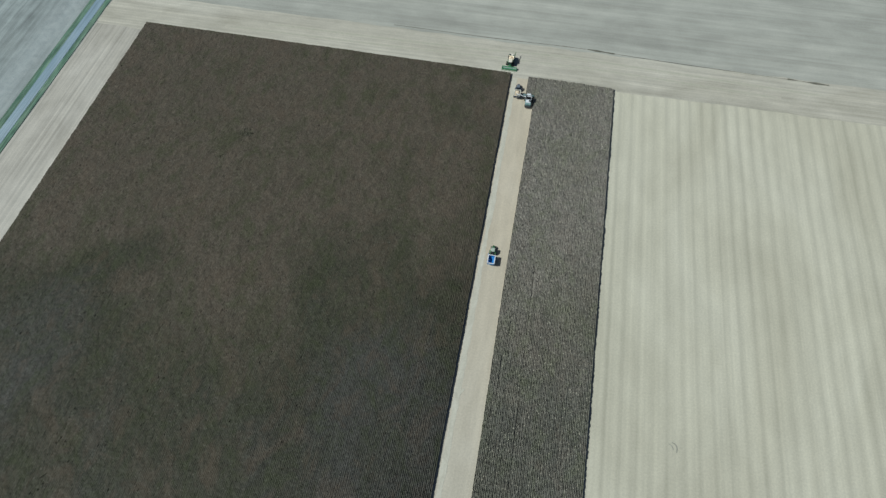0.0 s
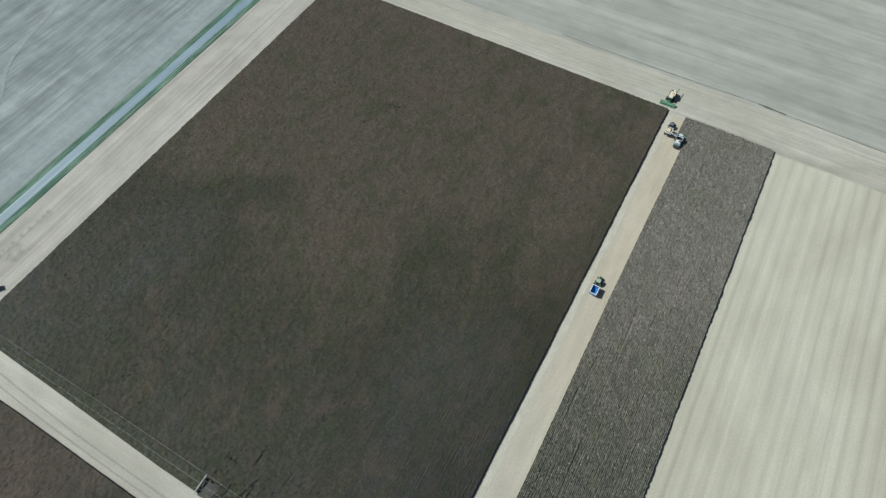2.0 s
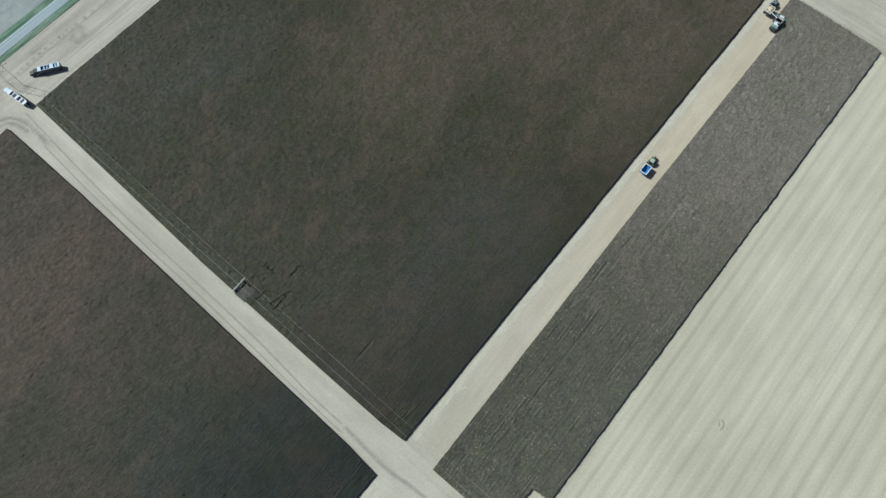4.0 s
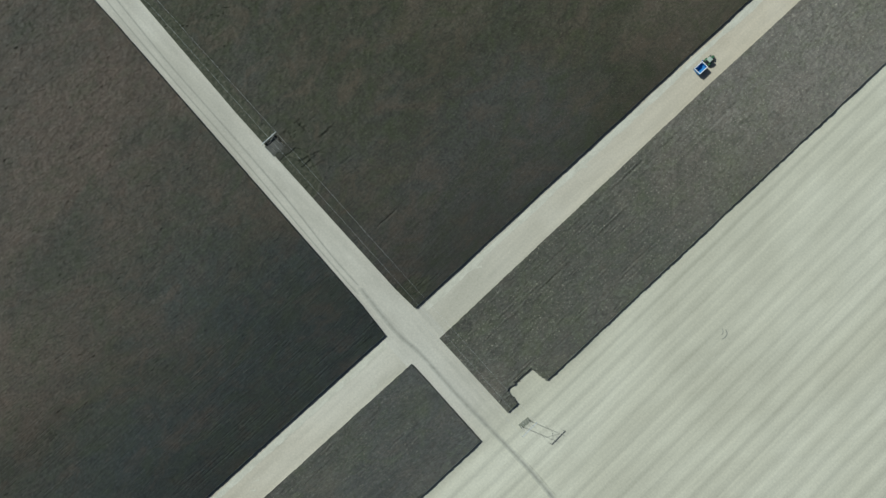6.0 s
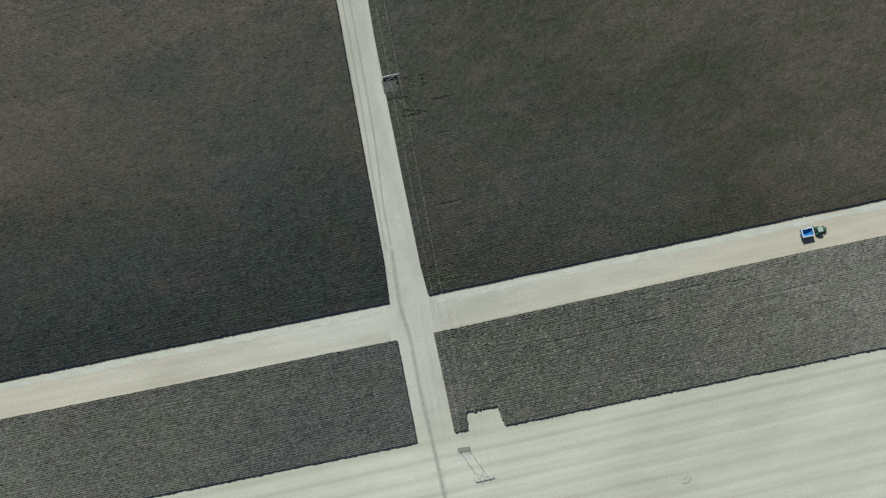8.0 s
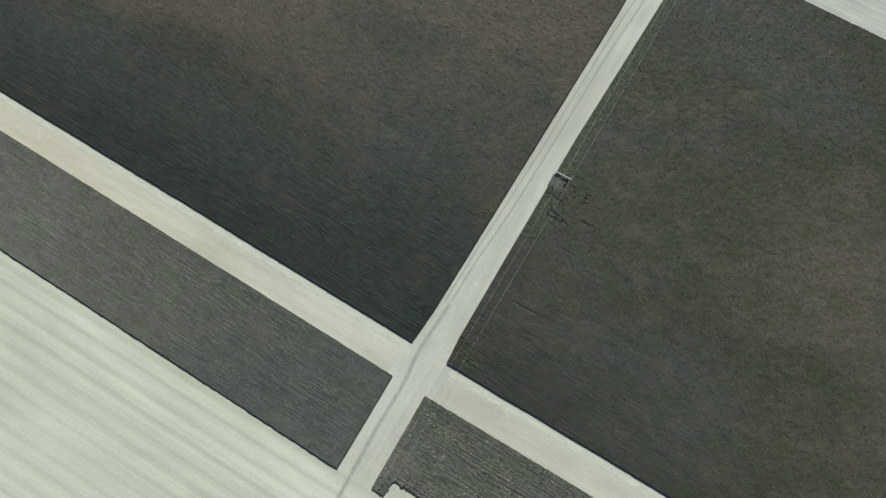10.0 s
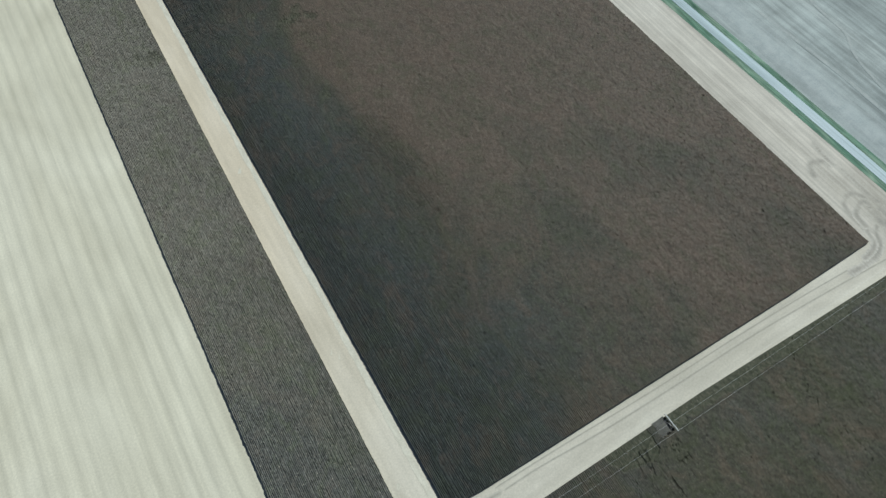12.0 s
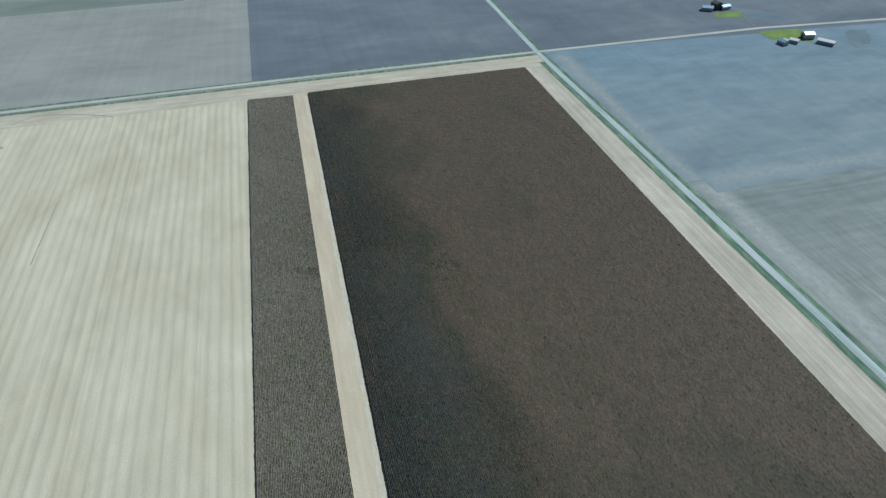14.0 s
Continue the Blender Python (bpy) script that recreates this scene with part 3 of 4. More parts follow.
track([(-95.6, -9.6), (-96.5, -11.6), (-95.9, -13.1), (-94.4, -13.8), (-92.7, -13.1), (-91.6, -11.8), (-91.3, -9.5), (-91.1, -7.1)], [2.4, 3.0], SCUFF_HEAD, M_YARD, 0.07)
track([(-96.2, -10.4), (-95.5, -11.3), (-93.9, -10.9), (-92.6, -10.2), (-92.0, -9.0), (-91.8, -7.4)], [2.4, 3.0], SCUFF_HEAD, M_YARD, 0.07)
track([(-97.2, -8.6), (-96.7, -5.7), (-97.2, -2.8), (-98.0, -0.6)], [4.0, 6.0], SCUFF_HEAD, M_YARD, 0.07)
track([(-95.0, -7.9), (-95.1, -5.5), (-95.9, -3.3)], [6.0, 5.0], SCUFF_HEAD, M_YARD, 0.07)
track([(-93.4, -6.2), (-92.0, -4.8), (-91.4, -3.8), (-90.1, -2.7), (-88.1, -2.0), (-85.6, -1.9), (-82.0, -2.0)], [2.6, 2.6], "curved dark tyre scuff at the lane mouth", M_YARD, 0.13)
track([(-91.2, -6.4), (-90.7, -5.4), (-90.3, -4.1), (-88.9, -3.2), (-86.4, -2.8)], [2.2, 2.2], "curved dark tyre scuff at the lane mouth", M_YARD, 0.13)
track([(-97.6, 1.2), (-95.5, 1.9), (-93.4, 2.9)], [3.0, 4.5], "grey driven soil beside the parked truck", M_YARD, 0.07)
track([(-97.0, 15.6), (-96.2, 17.2), (-94.6, 17.2), (-94.2, 15.6), (-95.6, 15.2)], [5.4, 5.4], "round worn grey patch of driven soil in the truck yard", M_YARD, 0.07)
track([(-98.6, 8.2), (-97.8, 11.5), (-97.0, 14.4)], [2.6, 4.0], "grey driven soil in the truck yard", M_YARD, 0.07)
track([(-97.2, 2), (-97.6, 12), (-97.2, 26)], [2.4, 2.4], "long grey wheel track along the headland", M_YARD, 0.07)
track([(-60, 117.8), (-30, 118.0), (-9.3, 118.4), (3.8, 119.2), (15.8, 119.4), (40, 118.6), (70, 117.5)], 3.4, "olive-grey wheel track along the field end", M_HEAD_TRACK, 0.14)
track([(-70, 115.2), (-30, 115.6), (0, 116.4), (20, 116.6), (60, 115.0)], 2.6, "faint wheel track along the field end", M_HEAD_TRACK, 0.14)
track([(35.7, 33.9), (36.3, 33.6), (36.5, 33.0), (36.4, 32.4)], 0.5, "small curved wheel mark in the stubble", M_MARK, 0.05)
track([(35.2, 33.6), (35.7, 33.3), (35.9, 32.8)], 0.4, "small curved wheel mark in the stubble", M_MARK, 0.05)
for line, w in (([(-130, -60), (-128.4, -52), (-127.6, -44), (-123.9, -37.5), (-121.5, -27.4), (-120.5, -15)], 2.6), ([(-116.2, -60), (-116.8, -46.5), (-117.2, -34.5), (-116.8, -23.8), (-117.5, -8)], 3.6),
                ([(-152, 92), (-144, 70), (-140.6, 57.9), (-136.6, 49.4), (-130.3, 42), (-129.3, 33.8), (-124, 20), (-119, 4)], 4.2), ([(-163, 46), (-144.2, 31.6), (-125.2, 21.6), (-112, 18)], 5.5)):
    track(line, w, "pale dusty wheel track across the tilled field", M_PALE_TRACK, 0.1)
track([(97.9, -224.0), (94.5, -227), (90.1, -229), (83, -228), (74.8, -225.9), (64.8, -221.5)], 1.2, "dark curved turning mark at the field end", M_MARK, 0.1)
track([(96.3, -207), (97.6, -208), (98.8, -209)], 3.5, "dark scuffed spot in the stubble", M_MARK, 0.05)
track([(73.6, -140), (73.2, -152), (72.8, -168)], 0.9, "faint dark wheel track in the stubble", M_MARK, 0.05)


def ditch(points, w):
    line = bend([P(*p) for p in points], 10)
    ws = [max(0.15, w * (0.55 + 0.9 * noise.noise((x * 0.14, y * 0.14, 2.0)))) for x, y in line]
    return band("field_ditch", line, ws, 0.14, M_DITCH, "shallow dark weedy furrow along the headland", "ditch")


ditch([(-30, 123.2), (-5, 122.9), (10, 123.1), (16.8, 123.1)], 0.5)
ditch([(16.8, 123.1), (19.8, 122.9), (23, 122.7)], 2.2)
ditch([(23, 122.7), (35, 122.2), (50, 121.8), (62, 121.5)], 0.55)
ditch([(62, 121.6), (66, 121.4), (71, 121.2)], 2.4)

# ---- standing crop ----
rng = np.random.default_rng(7)


def smooth_noise(x, y, size, seed):
    """Value noise over arrays."""
    gx, gy = x / size + 1000, y / size + 1000
    ix, iy = np.floor(gx).astype(int), np.floor(gy).astype(int)
    fx, fy = gx - ix, gy - iy
    fx, fy = fx * fx * (3 - 2 * fx), fy * fy * (3 - 2 * fy)

    def h(a, b):
        s = np.sin(a * 127.1 + b * 311.7 + seed * 74.7) * 43758.5453
        return s - np.floor(s)
    return (h(ix, iy) * (1 - fx) + h(ix + 1, iy) * fx) * (1 - fy) + (h(ix, iy + 1) * (1 - fx) + h(ix + 1, iy + 1) * fx) * fy


def inside(x, y, poly):
    hit = np.zeros(x.shape, bool)
    n = len(poly)
    for i in range(n):
        (x0, y0), (x1, y1) = poly[i], poly[(i + 1) % n]
        cross = (y0 > y) != (y1 > y)
        hit ^= cross & (x < (x1 - x0) * (y - y0) / ((y1 - y0) or 1e-9) + x0)
    return hit


def crop_field(name, sw, se, ne, nw, step, material, label, cleared=(), lodged=(), lowered=(), south=((0, 0), (1, 0)), north=((0, 0), (1, 0)), spacing=0.76, tall=1.6, furrow=0.42, open_rows=80.0, clump=0.25, stray=0.5, loose=0.06, west=((0, 0), (1, 0)), weedy=(), far=0.0):
    """Rows of ripe crop from the south edge to the north edge: uneven plants, with gaps between the rows that close up away from the lane
    and, by far, towards the north end."""
    width = (math.dist(sw, se) + math.dist(nw, ne)) / 2
    length = (math.dist(sw, nw) + math.dist(se, ne)) / 2
    nu, nv = int(width / spacing) * 2 + 1, int(length / step) + 1
    u = np.linspace(0, 1, nu)[:, None] * np.ones((1, nv))
    v = np.linspace(0, 1, nv)[None, :] * np.ones((nu, 1))
    x = (sw[0] * (1 - u) + se[0] * u) * (1 - v) + (nw[0] * (1 - u) + ne[0] * u) * v
    y = (sw[1] * (1 - u) + se[1] * u) * (1 - v) + (nw[1] * (1 - u) + ne[1] * u) * v
    y = y + (1 - v) * np.interp(u, [k for k, _ in south], [d * U for _, d in south]) + v * np.interp(u, [k for k, _ in north], [d * U for _, d in north])
    x = x + (1 - u) * np.interp(v, [k for k, _ in west], [d * U for _, d in west])
    ridge = (np.arange(nu) % 2 == 1)[:, None] & np.ones((1, nv), bool)
    closed = np.clip((1 - u) * width / open_rows + 0.5 * (smooth_noise(x, y, 40, 9) - 0.5) + far * np.clip(2 * v - 0.5, 0, 1), 0, 1)
    z = np.where(ridge, tall, tall - furrow * (1 - 0.8 * closed))
    z += rng.normal(0, 1.0, z.shape) * (loose - 0.025 * closed)
    z += clump * (0.3 + 0.7 * closed) * (smooth_noise(x, y, 1.9, 2) + 0.8 * smooth_noise(x, y, 4.6, 6) - 0.9)
    z += 0.25 * (smooth_noise(x, y, 15, 1) - 0.5)
    z -= np.where(rng.random(z.shape) < 0.003, rng.uniform(0.1, 0.45, z.shape), 0)
    flat = np.zeros(z.shape)
    for (cx, cy), rx, ry, drop in lodged:
        d = np.hypot((x - cx) / rx, (y - cy) / ry) + 0.9 * (smooth_noise(x, y, 2.6, 5) - 0.5)
        z -= 0.2 * drop * np.clip(1.25 - d, 0, 1)
        flat = np.maximum(flat, 0.6 * drop * np.clip(1.25 - d, 0, 1))
    rows_ = np.arange(nu)[:, None] // 2
    stray = stray * np.clip(np.minimum(rows_, rows_[-1] - rows_) / 8.0, 0.35, 1.0)
    wander = (0.15 - 0.12 * closed) * stray * rng.normal(0, 1.0, (nu // 2 + 1, 1))[rows_[:, 0]]
    z += 0.02 * (1 - closed) * rng.normal(0, 1.0, (nu // 2 + 1, 1))[rows_[:, 0]]
    x = x + wander + stray * (smooth_noise(rows_ * 370.0 + x * 0, y, 9, 3) - 0.5) + rng.normal(0, 0.07, z.shape)
    jit = rng.normal(0, step * 0.2, z.shape)
    jit[:, :3] = jit[:, -3:] = 0
    y = y + jit
    weeds = np.zeros(z.shape)
    for poly in weedy:
        hit = inside(x + 2.2 * (smooth_noise(x, y, 3.1, 12) - 0.5), y + 2.2 * (smooth_noise(x, y, 3.3, 11) - 0.5), poly)
        weeds = np.where(hit, 1.0, weeds)
    z -= weeds * (0.25 + 0.15 * smooth_noise(x, y, 1.6, 13))
    weeds = np.maximum(weeds, np.clip(flat, 0, 1))
    z -= np.where(rng.random(z.shape) < 0.4 * flat, rng.uniform(0.1, 0.45, z.shape), 0)
    for poly, drop in lowered:
        z = np.where(inside(x, y, poly), z - drop, z)
    for poly in cleared:
        z = np.where(inside(x, y, poly), -0.35, z)
    z = np.maximum(z, -0.35)
    z[0, :] = z[-1, :] = -0.35
    z[:, 0] = z[:, -1] = -0.35
    x[0, :], x[-1, :] = x[1, :] - 0.12, x[-2, :] + 0.12
    y[:, 0], y[:, -1] = y[:, 1] - 0.15, y[:, -2] + 0.15
    me = bpy.data.meshes.new(name)
    idx = np.arange(nu * nv).reshape(nu, nv)
    a, b, c, d = idx[:-1, :-1], idx[1:, :-1], idx[1:, 1:], idx[:-1, 1:]
    low = z.ravel() < -0.3
    quads = np.stack([a, b, c, d], -1).reshape(-1, 4)
    quads = quads[~low[quads].all(1)]
    me.vertices.add(nu * nv)
    me.vertices.foreach_set("co", np.stack([x, y, z], -1).astype(np.float32).ravel())
    me.loops.add(quads.size)
    me.loops.foreach_set("vertex_index", quads.astype(np.int32).ravel())
    me.polygons.add(len(quads))
    me.polygons.foreach_set("loop_start", np.arange(0, quads.size, 4, dtype=np.int32))
    me.update(calc_edges=True)
    me.shade_flat()
    me.attributes.new("weedy", "FLOAT", "POINT").data.foreach_set("value", weeds.astype(np.float32).ravel())
    me.materials.append(material)
    return tagged(new(name, me), label, "crop field", kind="stuff")


crop_field("crop_field", P(-89.2, 1.4), P(-0.2, -0.2), P(0.12, 111.75), P(-88.9, 112.75), 0.7, M_CROP_NW,
            "standing dry brown row crop in close rows", far=0.9,
            cleared=[[P(-36.7, -1), P(-34.4, -1), P(-34.4, 2.3), P(-36.7, 2.3)]],
            weedy=[[P(-90, 0), P(-37, -1), P(-37, 2.2), P(-90, 3.4)], [P(-33, -1), P(-24, -1), P(-26, 3.0), P(-31, 4.4), P(-33, 3)], [P(-5, -1), P(-1.2, -1), P(-1.4, 3.4), P(-2.6, 5.2), P(-4.2, 3)]],
            # crop lowered in bars beside the poles, some in place of their shadow
            lowered=[([P(-36.2, 6.5), P(-33.7, 6.3), P(-33.7, 6.9), P(-36.2, 7.2)], 0.3), ([P(-31.75, 7.6), P(-31.3, 7.6), P(-31.2, 10.3), P(-31.65, 10.3)], 0.35),
                     ([P(-31.0, 2.4), P(-30.5, 2.2), P(-29.3, 6.0), P(-29.8, 6.2)], 0.35), ([P(-28.9, 2.6), P(-28.5, 2.5), P(-27.8, 5.6), P(-28.2, 5.7)], 0.3),
                     ([P(-26.0, 6.6), P(-25.7, 6.6), P(-25.5, 9.5), P(-25.8, 9.5)], 0.25), ([P(-14.2, 4.0), P(-13.9, 4.0), P(-13.9, 8.5), P(-14.2, 8.5)], 0.25)],
            lodged=[(P(-59.6, 17), 1.2, 9, 0.7), (P(-59.0, 10), 1.2, 7, 0.7), (P(-52.4, 83.4), 4, 3, 1.6), (P(-34.9, 4.6), 3.0, 6.0, 0.9), (P(-2.5, 3.5), 4, 5, 0.9), (P(-20, 9), 4, 1.5, 1.0), (P(-60, 60), 3, 2, 1.2)],
            south=[(0, 0), (0.22, -0.3), (0.5, -0.75), (0.78, -0.55), (0.95, -0.35), (1, 0)])
crop_field("crop_field", P(-89.6, -222.9), P(-3.0, -222.5), P(-0.3, -6.2), P(-89.3, -4.4), 0.9, M_CROP_SW,
            "standing dry brown row crop in close rows south of the dirt lane",
            lodged=[(P(-24.2, -112.7), 9, 6, 1.8), (P(-28.4, -111.5), 5, 5, 1.6), (P(-26.5, -115.5), 4, 4, 1.4), (P(-21.4, -88), 3, 3, 1.5), (P(-17, -118), 4, 4, 1.3), (P(-12, -180), 8, 5, 1.0), (P(-50, -170), 10, 5, 0.8)],
            north=[(0, 0), (0.22, 0.4), (0.5, 0.4), (0.93, 0.45), (1, 0.1)])
crop_field("crop_strip", P(5.75, -0.6), P(22.1, -0.6), P(23.4, 110.95), P(6.0, 111.35), 0.7, M_CROP_STRIP_N,
            "narrow strip of standing dry row crop beside the stubble", far=0.6,
            west=((0, 0), (0.54, -0.3), (1, 0)), furrow=0.44, open_rows=400.0, clump=0.75, stray=0.4, loose=0.14,
            cleared=[[P(21.5, -2), P(30, -2), P(30, 7.6), P(22.3, 7.6), P(19.1, 7.0), P(19.0, 2.0), P(21.5, 1.8)]],
            lowered=[([P(11.15, 10), P(11.4, 10), P(11.0, 62), P(10.75, 62)], 0.3),
                     ([P(7.2, 38.7), P(7.5, 38.7), P(7.6, 43.4), P(7.3, 43.4)], 0.4), ([P(7.5, 24.1), P(7.8, 24.1), P(7.9, 27.6), P(7.6, 27.6)], 0.35), ([P(7.9, 47.1), P(8.1, 47.1), P(8.1, 51.7), P(7.9, 51.7)], 0.3)])
crop_field("crop_strip", P(2.5, -221.4), P(18.75, -222.1), P(21.85, -6.15), P(5.6, -6.05), 0.8, M_CROP_STRIP_S,
            "narrow strip of standing dry row crop beside the stubble, south of the dirt lane",
            lodged=[(P(6.2, -117.8), 7, 7, 1.4), (P(9, -120), 4, 3, 1.2)], furrow=0.44, open_rows=400.0, clump=0.55, stray=0.4, loose=0.11)
crop_field("crop_patch", P(4.0, 105.4), P(6.6, 105.4), P(6.6, 111.25), P(4.0, 111.35), 0.85, M_CROP_STRIP_N,
            "last uncut rows of dry crop at the lane end")


# ---- paints and small materials ----
M_TYRE = paint("tyre_rubber", (0.03, 0.03, 0.03), 0.85, 0.0, 0.5)
M_GREEN = paint("green_paint", (0.025, 0.13, 0.045), 0.4, 0.0, 0.4)
M_DULL_GREEN = paint("dusty_green_paint", (0.13, 0.25, 0.24), 0.55, 0.0, 0.7, (0.5, 0.56, 0.56))
M_HEADER = paint("bright_green_paint", (0.06, 0.27, 0.12), 0.4, 0.0, 0.3)
M_YELLOW = paint("yellow_paint", (0.6, 0.42, 0.05), 0.45)
M_FADED = paint("faded_pale_green_paint", (0.42, 0.48, 0.4), 0.5)
M_CREAM = paint("cream_paint", (0.8, 0.75, 0.62), 0.45)
M_WHITE = paint("white_paint", (0.78, 0.8, 0.82), 0.4, 0.0, 0.2)
M_BLUE = paint("blue_paint", (0.03, 0.2, 0.5), 0.35, 0.0, 0.15)
M_PALE_BLUE = paint("pale_blue_paint", (0.58, 0.72, 0.86), 0.4, 0.0, 0.2)
M_STEEL = paint("bare_steel", (0.5, 0.51, 0.52), 0.45, 0.7, 0.3)
M_DARK = paint("dark_painted_steel", (0.03, 0.032, 0.036), 0.5, 0.0, 0.12)
M_NAVY = paint("dark_blue_paint", (0.03, 0.05, 0.1), 0.4, 0.0, 0.2)
M_GRAIN = earth("threshed_grain", (0.66, 0.52, 0.34), (0.74, 0.6, 0.42), (0.8, 0.67, 0.5), (0.8, 0.8, 0.8), None, 0.5, 0.15)
M_WOOD = earth("weathered_pole_wood", (0.5, 0.47, 0.42), (0.58, 0.55, 0.5), (0.66, 0.62, 0.56), (0.6, 0.6, 4), None, 0.5, 0.2)
M_ARM = paint("galvanised_crossarm", (0.6, 0.61, 0.6), 0.5, 0.2, 0.2)
M_ROOF_WHITE = paint("white_metal_roof", (0.85, 0.87, 0.89), 0.4, 0.0, 0.1)
M_ROOF_BLUE = paint("blue_metal_roof", (0.2, 0.35, 0.5), 0.45, 0.1, 0.2)
M_ROOF_DARK = paint("dark_roof", (0.06, 0.06, 0.065), 0.6, 0.0, 0.2)
M_WALL = paint("grey_metal_wall", (0.4, 0.43, 0.46), 0.5, 0.1, 0.3)
M_SLATE = paint("slate_paint", (0.12, 0.15, 0.19), 0.5)
M_BED_SHADE = paint("blue_grey_bed_shade", (0.09, 0.13, 0.19), 0.7, 0.0, 0.3)
M_WEED = earth("dry_weeds", (0.15, 0.16, 0.12), (0.22, 0.22, 0.17), (0.32, 0.3, 0.24), (1.5, 1.5, 1.5))
M_DARK_PATCH = earth("dark_blue_grey_soil", (0.125, 0.17, 0.205), (0.15, 0.2, 0.24), (0.18, 0.235, 0.275), (40, 40, 30))
M_GLASS, _nt, _b = nodes_of("cab_glass", 0.06)
_b.inputs["Base Color"].default_value = (0.03, 0.045, 0.05, 1)
_b.inputs["Specular IOR Level"].default_value = 0.6


# ---- farm machines, each facing +y with its base at the middle ----
def sized(ob, k):
    """Scales every mesh of a thing about its base."""
    for child in ob.children_recursive:
        child.data.transform(Matrix.Scale(k, 4))
    return ob


def combine_harvester(label, m_body, m_roof, m_head, m_tank, head_width, rows, auger_out, with_grain):
    ob = tagged(empty("combine_harvester"), label, "combine")
    part("body", profile([(-4.2, 1.5), (-4.4, 2.9), (-3.4, 3.5), (1.2, 3.5), (1.6, 2.4), (1.6, 1.1), (-3.2, 1.0)], -1.6, 1.6, 0.08), m_body, ob)
    part("engine_cover", box(-1.3, 1.3, -3.9, -1.9, 3.45, 3.95, 0.9, 0.08), m_roof, ob)
    part("air_intake", rod((0.7, -2.8, 3.9), (0.7, -2.8, 4.15), 0.5, 16), M_DARK, ob)
    part("exhaust", rod((-1.1, -2.2, 3.6), (-1.1, -2.2, 4.5), 0.1, 10), M_STEEL, ob)
    tank = hopper(3.4, 3.1, 3.3, 4.35, 2.7, 2.4, 0.06, 0.2)
    bmesh.ops.translate(tank, vec=(0, -0.35, 0), verts=tank.verts)
    tk = part("grain_tank", tank, m_tank, ob, "open grain tank with flared sides")
    if with_grain:
        g = bmesh.new()
        bmesh.ops.create_cone(g, cap_ends=True, segments=24, radius1=1.6, radius2=0.2, depth=0.7, matrix=Matrix.Translation((0, -0.35, 4.0)))
        part("grain", g, M_GRAIN, tk, "heap of yellow threshed grain")
    cab = part("cab", box(-0.95, 0.95, 1.2, 3.0, 1.7, 3.6, (0.92, 0.86), 0.1), M_GLASS, ob, "dark glazed cab")
    part("roof", box(-1.1, 1.1, 0.95, 3.15, 3.6, 3.85, 0.9, 0.08), m_roof, cab)
    part("ladder", box(-1.75, -1.35, 1.3, 2.4, 0.9, 1.9, 1.0, 0.04), M_DARK, ob)
    part("feeder_house", profile([(1.3, 1.2), (1.3, 2.1), (4.2, 1.1), (4.2, 0.4)], -0.75, 0.75, 0.04), m_body, ob)
    part("straw_spreader", box(-1.4, 1.4, -5.2, -4.2, 0.9, 1.7, (1.1, 0.8), 0.06), M_DARK, ob)
    hw = head_width / 2
    head = part("row_header", profile([(4.1, 0.35), (4.1, 1.35), (4.45, 1.4), (4.6, 0.75), (5.3, 0.6), (5.3, 0.35)], -hw, hw, 0.03), m_head, ob, "wide green row-crop header" if m_head is M_HEADER else "wide dusty row-crop header")
    part("cross_auger", rod((-hw + 0.2, 4.75, 0.8), (hw - 0.2, 4.75, 0.8), 0.26, 12), M_STEEL, head)
    pitch_ = head_width / rows
    for i in range(rows + 1):
        x = -hw + i * pitch_
        bm = bmesh.new()
        add_rod(bm, (x, 5.2, 0.5), (x, 6.9, 0.2), 0.24, 8, 0.03)
        part("snout", bm, m_head, head)
    for sx in (-1, 1):
        part("side_panel", box(sx * hw - 0.08, sx * hw + 0.08, 4.1, 5.6, 0.3, 1.35, (1, 0.8), 0.03), m_head, head)
        wheel(ob, sx * 1.95, 1.3, 0.98, 0.85, M_TYRE, M_YELLOW, "drive_wheel")
        wheel(ob, sx * 1.45, -3.1, 0.68, 0.5, M_TYRE, M_YELLOW, "steering_wheel")
    if auger_out:
        au = part("unloading_auger", rod((-1.4, 0.6, 3.4), (-7.2, 0.9, 4.5), 0.2, 12), M_WHITE if m_body is M_DULL_GREEN else m_body, ob, "swung-out unloading auger tube")
        part("spout", rod((-7.1, 0.9, 4.55), (-7.5, 0.9, 4.05), 0.24, 12), M_DARK, au)
    else:
        au = part("unloading_auger", rod((-1.75, 0.6, 3.3), (-2.3, -5.6, 3.7), 0.2, 12), m_body, ob, "unloading auger folded back")
        part("spout", rod((-2.3, -5.5, 3.75), (-2.35, -5.9, 3.4), 0.24, 12), M_DARK, au)
    return ob


